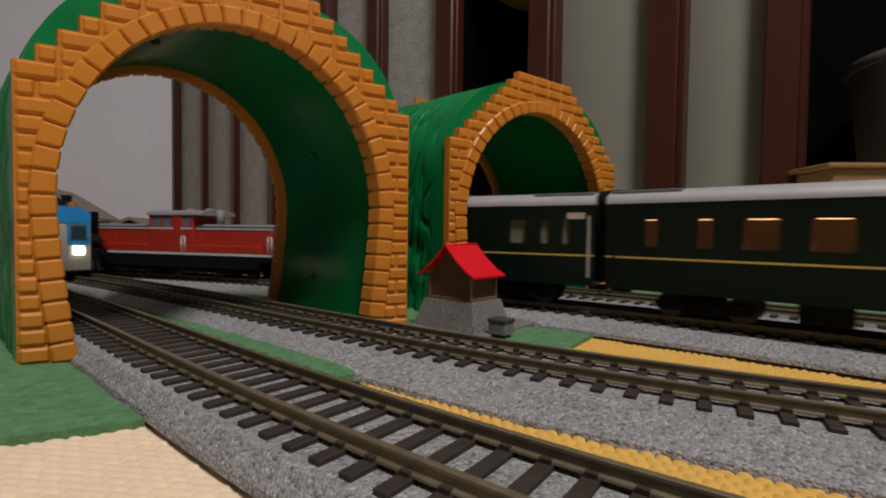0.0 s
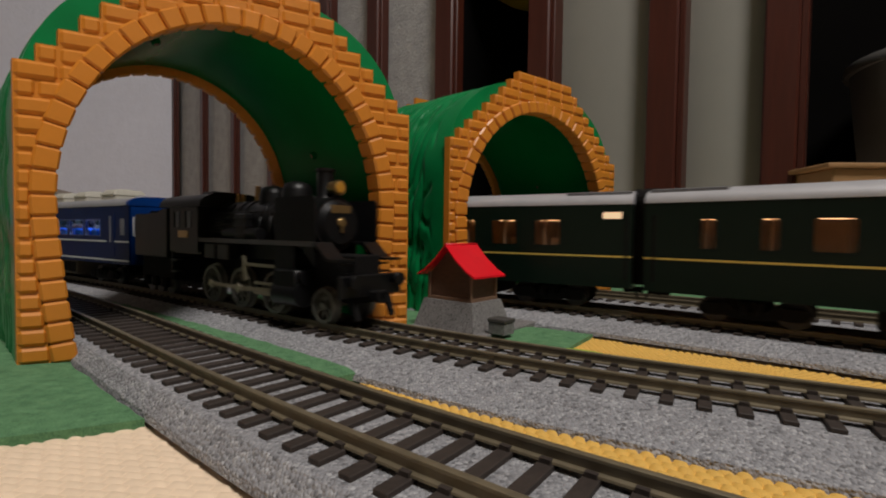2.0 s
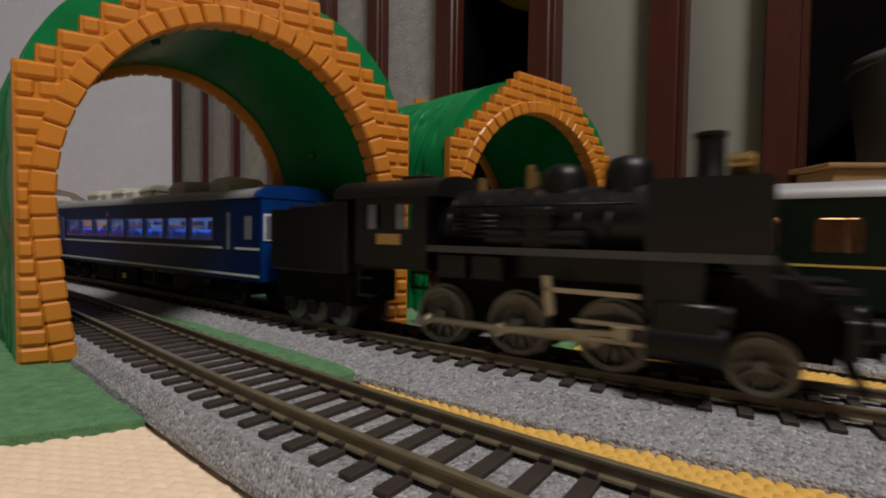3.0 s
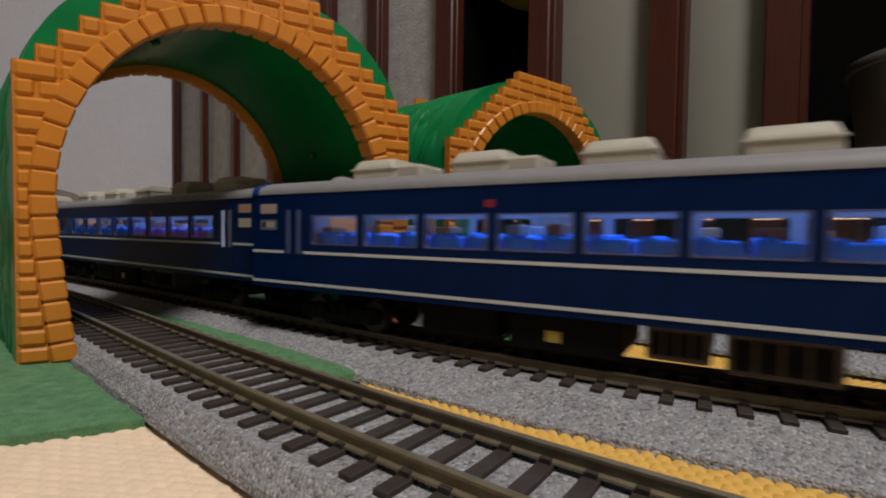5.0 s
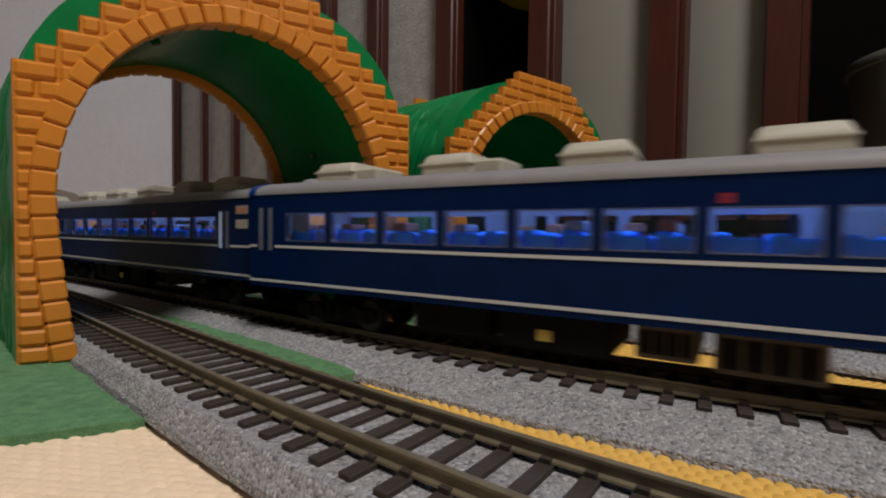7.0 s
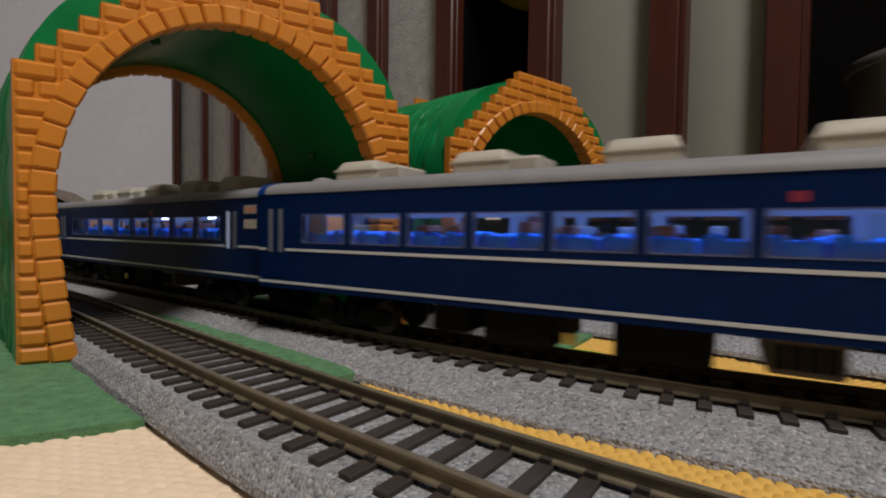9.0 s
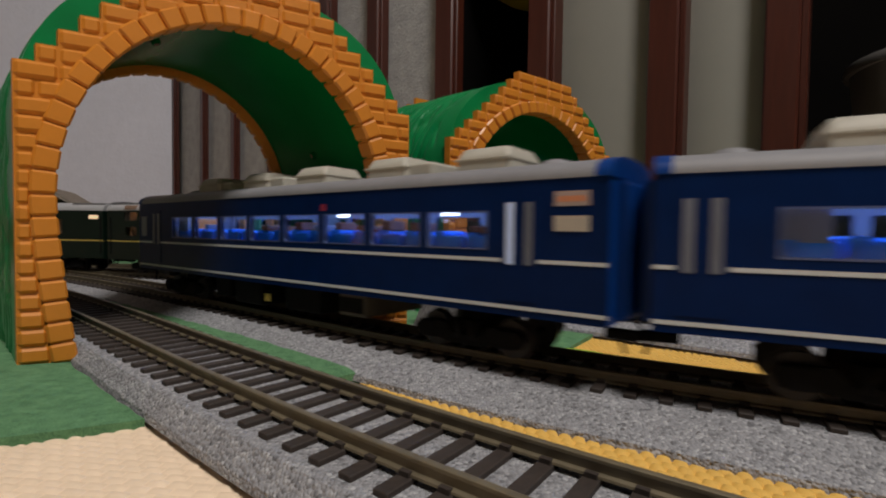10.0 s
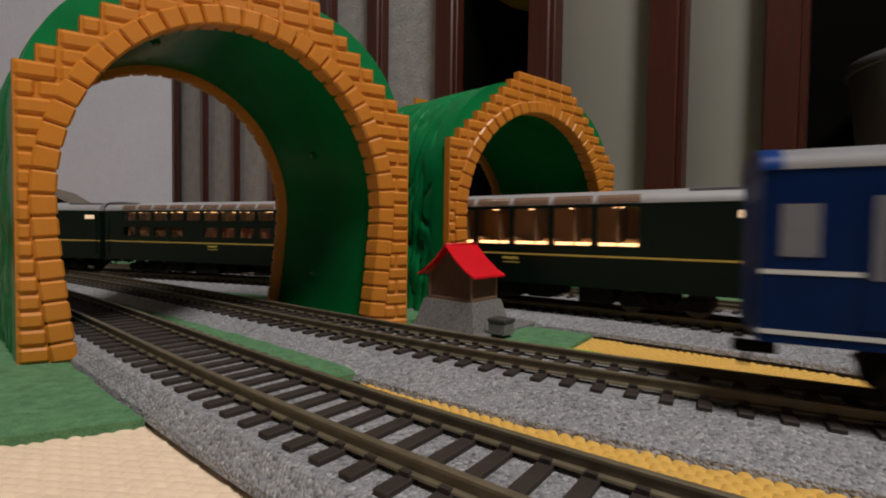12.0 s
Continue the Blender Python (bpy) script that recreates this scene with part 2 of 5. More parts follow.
def wheel(bm, x, y, z, r, side, spokes=0, thick=2.4):
    """A flanged wheel with its rim, hub and, if wanted, spokes; side is the sign of its outer face on y."""
    seg = 24
    if not spokes:
        cyl(bm, (x, y - side * thick * 0.5, z), (x, y + side * thick * 0.5, z), r, seg=seg)
        cyl(bm, (x, y + side * thick * 0.5, z), (x, y + side * thick * 0.65, z), r * 0.55, r * 0.4, seg=12)
    else:
        for ra, rb in ((r, r * 0.84),):
            o, i = [], []
            for d in (-0.5, 0.5):
                yy = y + side * thick * d
                o.append([bm.verts.new((x + ra * math.cos(2 * math.pi * k / seg), yy, z + ra * math.sin(2 * math.pi * k / seg))) for k in range(seg)])
                i.append([bm.verts.new((x + rb * math.cos(2 * math.pi * k / seg), yy, z + rb * math.sin(2 * math.pi * k / seg))) for k in range(seg)])
            for k in range(seg):
                j = (k + 1) % seg
                for q in ((o[0][k], o[0][j], o[1][j], o[1][k]), (i[0][k], i[1][k], i[1][j], i[0][j]), (o[1][k], o[1][j], i[1][j], i[1][k]), (o[0][k], i[0][k], i[0][j], o[0][j])):
                    bm.faces.new(q)
        for k in range(spokes):
            a = 2 * math.pi * k / spokes
            cyl(bm, (x + r * 0.15 * math.cos(a), y, z + r * 0.15 * math.sin(a)), (x + r * 0.88 * math.cos(a), y, z + r * 0.88 * math.sin(a)), 0.45, 0.38, seg=5)
        cyl(bm, (x, y - side * thick * 0.5, z), (x, y + side * thick * 0.62, z), r * 0.22, seg=12)
        a = -math.pi / 2
        prism_pts = [(x + r * 0.82 * math.cos(a + t), z + r * 0.82 * math.sin(a + t)) for t in (-0.6, -0.3, 0, 0.3, 0.6)]
        v = prism(bm, prism_pts, y - 0.6, y + 0.6, "y")
    cyl(bm, (x, y - side * thick * 0.5, z), (x, y - side * thick * 0.72, z), r * 1.12, seg=seg)


def mesh_of(name, bm, mat, smooth=None):
    bmesh.ops.recalc_face_normals(bm, faces=bm.faces)
    for v in bm.verts:
        v.co *= MM
    me = bpy.data.meshes.new(name)
    bm.to_mesh(me)
    bm.free()
    me.materials.append(mat)
    if smooth:
        me.polygons.foreach_set("use_smooth", [True] * len(me.polygons))
        me.set_sharp_from_angle(angle=radians(smooth))
    return me


def part(name, bm, mat, parent=None, label="", smooth=None):
    ob = new(name, mesh_of(name, bm, mat, smooth))
    if parent is not None:
        ob.parent = parent
    if label:
        ob["label"] = label
    return ob


def thing(name, label, category, group="", kind=""):
    ob = new(name)
    ob.empty_display_size = 0.005
    return tagged(ob, label, category, group, kind)


def at_mm(x, y, z=0, rz=0):
    return pose(x * MM, y * MM, z * MM, 0, 0, rz)


# ---------------------------------------------------------------- the lines of the tracks
class Line:
    """A track's centre line: a point and heading at s = 0, and its bend (per metre) at some places along it."""

    def __init__(self, x, y, heading, bends):
        self.s = np.arange(-2600.0, 2600.0, 4.0)
        k = np.interp(self.s, [b[0] for b in bends], [b[1] for b in bends]) / 1000
        mid = len(self.s) // 2
        th = np.concatenate([[0], np.cumsum((k[1:] + k[:-1]) * 2)])
        self.th = th - th[mid] + heading
        dx, dy = np.cos(self.th), np.sin(self.th)
        px = np.concatenate([[0], np.cumsum((dx[1:] + dx[:-1]) * 2)])
        py = np.concatenate([[0], np.cumsum((dy[1:] + dy[:-1]) * 2)])
        self.x, self.y = px - px[mid] + x, py - py[mid] + y

    def at(self, s, off=0.0):
        t = float(np.interp(s, self.s, self.th))
        return Vector((float(np.interp(s, self.s, self.x)) - math.sin(t) * off, float(np.interp(s, self.s, self.y)) + math.cos(t) * off, 0)), t

    def ride(self, s, half):
        """The pose of a vehicle whose middle is at s and whose bogies stand half away from it."""
        a, b = self.at(s - half)[0], self.at(s + half)[0]
        m = (a + b) / 2
        return pose(m.x * MM, m.y * MM, 0, 0, 0, math.degrees(math.atan2(b.y - a.y, b.x - a.x)))


LINE_1 = Line(-62.786, 132.538, -0.7039, [(-620, -2.6), (-500, -0.8), (-250, -0.837), (-80, -0.273), (80, 0.9), (250, 1.2), (330, 0)])
LINE_2 = Line(-28.5865, 180.3459, -0.6435, [(-700, -1.6), (-500, -0.374), (-250, -0.498), (-80, -0.265), (80, 1.656), (250, -0.68), (330, 0)])
LINE_3 = Line(79.3059, 235.4777, -0.6376, [(-700, -1.4), (-500, -0.86), (-250, -0.912), (-80, -1.2965), (80, -0.5), (250, -0.486), (330, 0)])

FLOOR_Z, MAT_Z, RAIL_HALF, PITCH_MM = -8.8, -11.2, 8.8, 7.7


def sweep(bm, line, profile, s0, s1, step=12.0, off=0.0):
    """An outline of (across, up) drawn along a line."""
    n = max(2, int((s1 - s0) / step) + 1)
    rings = []
    for i in range(n):
        s = s0 + (s1 - s0) * i / (n - 1)
        rings.append([bm.verts.new((*line.at(s, off + a)[0].xy, z)) for a, z in (profile(s) if callable(profile) else profile)])
    m = len(rings[0])
    for a, b in zip(rings, rings[1:]):
        for i in range(m):
            bm.faces.new((a[i], a[(i + 1) % m], b[(i + 1) % m], b[i]))
    bm.faces.new(rings[0][::-1])
    bm.faces.new(rings[-1])


def sleeper_shape(bm, m=None):
    for a in (box(bm, -1.45, -15.8, -5.0, 1.45, 15.8, -2.95, 0.15), box(bm, -1.0, -10.6, -3.0, 1.0, -9.6, -2.1), box(bm, -1.0, -8.1, -3.0, 1.0, -7.0, -2.1), box(bm, -1.0, 7.0, -3.0, 1.0, 8.1, -2.1), box(bm, -1.0, 9.5, -3.0, 1.0, 10.6, -2.1)):
        if m is not None:
            for v in a:
                v.co = m @ v.co


def build_track(line, off, s0, s1, near, wide, label):
    """Roadbed, two rails and sleepers; the sleepers between the two places in near are pieces of their own."""
    t = thing("model_railway_track", label, "model track", "railway tracks", "structure")
    bm = bmesh.new()
    def bed(s):
        w = float(np.interp(s, (-40, 70), wide))
        return [(-w, FLOOR_Z - 0.8), (-w + 0.5, FLOOR_Z + 0.9), (-18.0, -4.3), (-16.9, -4.0), (16.9, -4.0), (18.0, -4.3), (w - 0.5, FLOOR_Z + 0.9), (w, FLOOR_Z - 0.8)]
    sweep(bm, line, bed, s0, s1, off=off)
    part("roadbed", bm, BALLAST, t, "grey speckled plastic ballast bed")
    for side in (-1, 1):
        bm = bmesh.new()
        c = side * RAIL_HALF
        sweep(bm, line, [(c - 1.3, -2.9), (c + 1.3, -2.9), (c + 1.2, -2.5), (c + 0.45, -2.2), (c + 0.45, -0.8), (c + 0.72, -0.6), (c + 0.72, -0.1), (c + 0.5, 0), (c - 0.5, 0), (c - 0.72, -0.1), (c - 0.72, -0.6), (c - 0.45, -0.8), (c - 0.45, -2.2), (c - 1.2, -2.5)], s0, s1, off=off)
        part("rail", bm, RAIL, t, "brown weathered rail")
    bm = bmesh.new()
    sleeper_shape(bm)
    one = mesh_of("sleeper", bm, SLEEPER)
    verts, faces = [], []
    s = s0 + 4
    while s < s1 - 4:
        p, a = line.at(s, off)
        if near[0] <= s <= near[1]:
            ob = new("sleeper", one)
            ob.parent = t
            ob.matrix_basis = pose(p.x * MM, p.y * MM, 0, 0, 0, math.degrees(a))
        else:
            m = Matrix.Translation(p) @ Matrix.Rotation(a, 4, "Z")
            k = len(verts)
            verts += [m @ Vector((a_, b_, c_)) for c_ in (-4.6, -2.95) for a_, b_ in ((-1.45, -15.8), (1.45, -15.8), (1.45, 15.8), (-1.45, 15.8))]
            faces += [[k + j for j in f] for f in ((4, 5, 6, 7), (0, 1, 5, 4), (1, 2, 6, 5), (2, 3, 7, 6), (3, 0, 4, 7))]
        s += PITCH_MM
    me = bpy.data.meshes.new("far_sleepers")
    me.from_pydata([v * MM for v in verts], [], faces)
    me.materials.append(SLEEPER)
    ob = new("far_sleepers", me)
    ob.parent = t
    ob["kind"] = "stuff"
    return t


# ---------------------------------------------------------------- room
def ground_and_room():
    bm = bmesh.new()
    box(bm, -3200, -3000, FLOOR_Z - 60, 3200, 3600, MAT_Z)
    tagged(part("floor", bm, MAT_BEIGE), "straw-coloured woven mat floor", "floor", kind="structure")
    # unseen ceiling and outer walls, added to close the room and bounce light
    bm = bmesh.new()
    box(bm, -3200, -3000, 2300, 3200, 3600, 2360)
    tagged(part("ceiling", bm, UNSEEN_CEILING), "unseen brown ceiling, toned for bounced light", "ceiling", kind="structure")
    for nm, b in (("wall_south", (-3200, -3060, 3200, -3000)), ("wall_east", (3200, -3000, 3260, 3600)), ("wall_north", (-3200, 3600, 3200, 3660)), ("wall_west", (-3260, -3000, -3200, 3600))):
        bm = bmesh.new()
        box(bm, b[0], b[1], FLOOR_Z - 60, b[2], b[3], 2360)
        tagged(part(nm, bm, UNSEEN_WALL), "unseen sand-coloured wall, toned for bounced light", "wall", kind="structure")


LATTICE_A, LATTICE_DIR = Vector((-135, 995, 0)), Vector((0.7546, -0.6562, 0))
LATTICE_N = Vector((0.6562, 0.7546, 0))
LATTICE_TURN = math.degrees(math.atan2(LATTICE_DIR.y, LATTICE_DIR.x))


def along_lattice(u):
    """How far along the lattice the direction u (sideways per metre ahead) meets it."""
    return (u * LATTICE_A.y - LATTICE_A.x) / (LATTICE_DIR.x - u * LATTICE_DIR.y)


POSTS = [along_lattice((p - 784) / 840) for p in (308, 358, 412, 478, 570, 656, 780, 945, 1162, 1370, 1640)]


def lattice_wall():
    widths = [22, 24, 26, 30, 34, 36, 42, 38, 38, 34, 40]
    depths = [14] * 4 + [24] * 3 + [34] * 4
    for p, w, d in zip(POSTS, widths, depths):
        c = LATTICE_A + LATTICE_DIR * p
        t = thing("wooden_post", "dark red-brown varnished wooden post standing against the wall", "post", "wall posts")
        t.matrix_basis = at_mm(c.x, c.y, MAT_Z, LATTICE_TURN)
        bm = bmesh.new()
        box(bm, -w / 2, -2, 0, w / 2, d, 2200, 2.5)
        part("shaft", bm, POST_WOOD, t)
        bm = bmesh.new()
        box(bm, w / 2 - 0.5, 4, 0, w / 2 + 7, d, 2200, 1.2)
        part("stop_bead", bm, POST_WOOD, t)
    spans = []
    for a, b in zip(POSTS, POSTS[1:]):
        spans.append((a, b))
    dark = {6, 9}
    plain = {7, 8}
    for i, (a, b) in enumerate(spans):
        if i in dark:
            continue
        m = LATTICE_A + LATTICE_DIR * ((a + b) / 2) + LATTICE_N * 26
        bm = bmesh.new()
        half = (b - a) / 2
        if i in plain:
            # a gently bowed panel
            n = 12
            pts = [(-half + 2 * half * k / n, 10 - 14 * math.sin(math.pi * k / n)) for k in range(n + 1)] + [(half, 26), (-half, 26)]
            prism(bm, pts, 0, 2200, "z")
        else:
            box(bm, -half, 0, 0, half, 20, 2200)
        ob = part("wall_panel", bm, PLASTER if i in plain else STUCCO, smooth=40 if i in plain else None)
        ob.matrix_basis = at_mm(m.x, m.y, MAT_Z, LATTICE_TURN)
        tagged(ob, "smooth grey-green wall panel between posts" if i in plain else "rough grey stucco wall panel between posts", "wall panel", "wall panels", "structure")
    # the plain wall that meets the posts
    c = LATTICE_A + LATTICE_DIR * (POSTS[0] - 16)
    bm = bmesh.new()
    box(bm, -1500, 0, 0, 0, 60, 2240)
    ob = part("wall_papered", bm, WALLPAPER)
    ob.matrix_basis = at_mm(c.x, c.y, MAT_Z, 18)
    tagged(ob, "pale papered wall with small dents", "wall", kind="structure")
    # walls behind the openings, near-black so that their colour gives the shade there
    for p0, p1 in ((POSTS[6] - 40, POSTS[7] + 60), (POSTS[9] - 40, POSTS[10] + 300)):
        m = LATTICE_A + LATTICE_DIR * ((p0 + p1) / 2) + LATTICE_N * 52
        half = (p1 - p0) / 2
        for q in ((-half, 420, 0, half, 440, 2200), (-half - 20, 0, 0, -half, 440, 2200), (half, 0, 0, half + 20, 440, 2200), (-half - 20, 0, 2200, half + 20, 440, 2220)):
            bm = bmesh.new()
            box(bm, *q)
            ob = part("recess_wall", bm, RECESS_SHADE)
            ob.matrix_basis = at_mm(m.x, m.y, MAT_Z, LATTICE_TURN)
            tagged(ob, "near-black recess wall with the shade put into its colour", "wall", kind="structure")


def corner_things():
    t = thing("grey_bin", "grey plastic bin with a rolled rim in the dark recess", "bin")
    t.matrix_basis = at_mm(740, 690, MAT_Z, 0)
    bm = bmesh.new()
    lathe(bm, [(88, 0), (92, 3), (124, 300), (126, 308), (118, 308), (86, 8)], (0, 0, 0), 40)
    part("bucket", bm, BIN_GREY, t, smooth=50)
    bm = bmesh.new()
    lathe(bm, [(123, 298), (130, 298), (132, 304), (130, 312), (124, 312)], (0, 0, 0), 40)
    part("rim", bm, BIN_GREY, t, smooth=50)
    t = thing("wooden_box", "pale wooden box with a thin lid board", "box")
    t.matrix_basis = at_mm(498, 512, MAT_Z, -4)
    bm = bmesh.new()
    box(bm, -104, -38, 0, 104, 38, 117, 1.5)
    part("carcass", bm, PALE_WOOD, t)
    bm = bmesh.new()
    box(bm, -112, -44, 117, 112, 44, 122, 1.2)
    part("lid", bm, PALE_WOOD, t)
    ob = thing("teal_ball", "dull teal plastic ball resting on the box", "ball")
    ob.matrix_basis = at_mm(515, 500, 122 + MAT_Z - 1)
    bm = bmesh.new()
    bmesh.ops.create_uvsphere(bm, u_segments=24, v_segments=14, radius=34, matrix=Matrix.Translation((0, 0, 30)))
    part("shell", bm, TEAL, ob, smooth=60)
    bm = bmesh.new()
    lathe(bm, [(33, 27.5), (34.6, 28), (34.6, 32), (33, 32.5)], (0, 0, 0), 24)
    part("seam", bm, TEAL, ob)
    g = LATTICE_A + LATTICE_DIR * ((POSTS[6] + POSTS[7]) / 2) + LATTICE_N * 200
    ob = thing("paper_lantern", "dim yellow round paper lantern hanging in the dark recess", "lantern")
    ob.matrix_basis = at_mm(g.x, g.y, 500)
    bm = bmesh.new()
    rows = []
    for k in range(25):
        a = -math.pi / 2 + math.pi * (k + 0.5) / 25
        rows.append((150 * math.cos(a) + (1.5 if k % 2 else 0), 110 + 110 * math.sin(a)))
    lathe(bm, rows, (0, 0, 0), 36)
    part("shade", bm, YELLOW_GLOBE, ob, smooth=60)
    bm = bmesh.new()
    cyl(bm, (0, 0, 219), (0, 0, 1800), 2)
    part("cord", bm, BLACK_UNDER, ob)


# ---------------------------------------------------------------- ground cover
def weave(name, label, mat, cells, region, z, sx, sy, high, turn):
    """A woven mat: rows of small pillows, laid on a turned grid inside a region."""
    verts, faces = [], []
    ca, sa = math.cos(turn), math.sin(turn)
    rnd = random.Random(4)
    x0, y0, x1, y1 = cells
    nx, ny = int((x1 - x0) / sx), int((y1 - y0) / sy)
    for j in range(ny):
        for i in range(nx):
            a, b = x0 + (i + (0.5 if j % 2 else 0)) * sx, y0 + j * sy
            cx, cy = a * ca - b * sa, a * sa + b * ca
            if not region(cx, cy):
                continue
            k = len(verts)
            h = high * rnd.uniform(0.8, 1.15)
            for dx, dy, dz in ((-0.5, -0.5, 0), (0.5, -0.5, 0), (0.5, 0.5, 0), (-0.5, 0.5, 0), (-0.34, -0.3, 0.72), (0.34, -0.3, 0.72), (0.34, 0.3, 0.72), (-0.34, 0.3, 0.72), (-0.12, -0.1, 1), (0.12, -0.1, 1), (0.12, 0.1, 1), (-0.12, 0.1, 1)):
                u, v = a + dx * sx, b + dy * sy
                verts.append(((u * ca - v * sa) * MM, (u * sa + v * ca) * MM, (z + dz * h) * MM))
            for f in ((0, 1, 5, 4), (1, 2, 6, 5), (2, 3, 7, 6), (3, 0, 4, 7), (4, 5, 9, 8), (5, 6, 10, 9), (6, 7, 11, 10), (7, 4, 8, 11), (8, 9, 10, 11)):
                faces.append([k + q for q in f])
    me = bpy.data.meshes.new(name)
    me.from_pydata(verts, [], faces)
    me.materials.append(mat)
    me.polygons.foreach_set("use_smooth", [True] * len(me.polygons))
    return tagged(new(name, me), label, "woven mat", kind="stuff")


def offset_of(line, x, y):
    i = int(np.argmin((line.x - x) ** 2 + (line.y - y) ** 2))
    return -(x - line.x[i]) * math.sin(line.th[i]) + (y - line.y[i]) * math.cos(line.th[i]), line.s[i]


def felt_strip(name, label, line, a0, a1, s0, s1, mat=None, skew=0.0, lift=0.35):
    """A felt sheet between two distances from a line, with a fuzzy cut edge."""
    bm = bmesh.new()
    rnd = random.Random(9)
    n = int((s1 - s0) / 6) + 1
    rows = []
    for i in range(n + 1):
        s = s0 + (s1 - s0) * i / n
        row = []
        for k in range(9):
            a = a0 + (a1 - a0) * k / 8 + (rnd.uniform(-0.5, 0.5) if k in (0, 8) else 0)
            p = line.at(s + skew * (a - a1) * i / n + (rnd.uniform(-0.8, 0.8) if i in (0, n) else 0), a)[0]
            edge = i in (0, n) or k in (0, 8)
            row.append(bm.verts.new((p.x, p.y, FLOOR_Z + lift + (-0.5 if edge else rnd.uniform(0, 0.35)))))
        rows.append(row)
    for r, q in zip(rows, rows[1:]):
        for k in range(8):
            bm.faces.new((r[k], r[k + 1], q[k + 1], q[k]))
    border = [e for e in bm.edges if len(e.link_faces) == 1]
    ext = bmesh.ops.extrude_edge_only(bm, edges=border)
    for v in [g for g in ext["geom"] if isinstance(g, bmesh.types.BMVert)]:
        v.co.z = MAT_Z
    ob = part(name, bm, mat or GREEN_FELT, smooth=50)
    return tagged(ob, label, "felt sheet", "felt sheets", "structure")


# ---------------------------------------------------------------- toy tunnels
SPAN, OPEN_A, OPEN_B, SPRING, CROWN, COURSE = 135.0, 10.0, 121.0, 45.0, 111.0, 5.65


def foot_in(z):
    """How far the legs of the opening draw in towards their feet."""
    return 5.2 * max(0.0, (SPRING - z) / (SPRING - FLOOR_Z)) ** 1.4


def arch_joint(t, grow):
    """A point of the arch, moved outwards square to it."""
    a, b, c = arch_point(t), arch_point(max(0.0, t - 0.004)), arch_point(min(1.0, t + 0.004))
    dx, dz = c[0] - b[0], c[1] - b[1]
    d = math.hypot(dx, dz)
    return (a[0] - dz / d * grow, max(FLOOR_Z, a[1] + dx / d * grow))


def arch_point(t, grow=0.0):
    """A point of the arch, t from 0 (left foot) to 1 (right foot)."""
    c, hw, rise = (OPEN_A + OPEN_B) / 2, (OPEN_B - OPEN_A) / 2 + grow, CROWN - SPRING + grow
    leg, arc = SPRING - FLOOR_Z, math.pi * 0.5 * (1.5 * (hw + rise) - math.sqrt(hw * rise))* 2 * 0.5
    total = 2 * leg + arc
    d = t * total
    if d < leg:
        return (c - hw + foot_in(FLOOR_Z + d), FLOOR_Z + d)
    if d > leg + arc:
        return (c + hw - foot_in(FLOOR_Z + total - d), FLOOR_Z + total - d)
    a = math.pi * (1 - (d - leg) / arc)
    return (c + hw * math.cos(a), SPRING + rise * math.sin(a))


def half_gap(z, grow):
    """Half the width of the opening at a height, grown by so much."""
    hw, rise = (OPEN_B - OPEN_A) / 2 + grow, CROWN - SPRING + grow
    if z < SPRING:
        return hw - foot_in(z)
    return hw * math.sqrt(max(0.0, 1 - ((z - SPRING) / rise) ** 2))


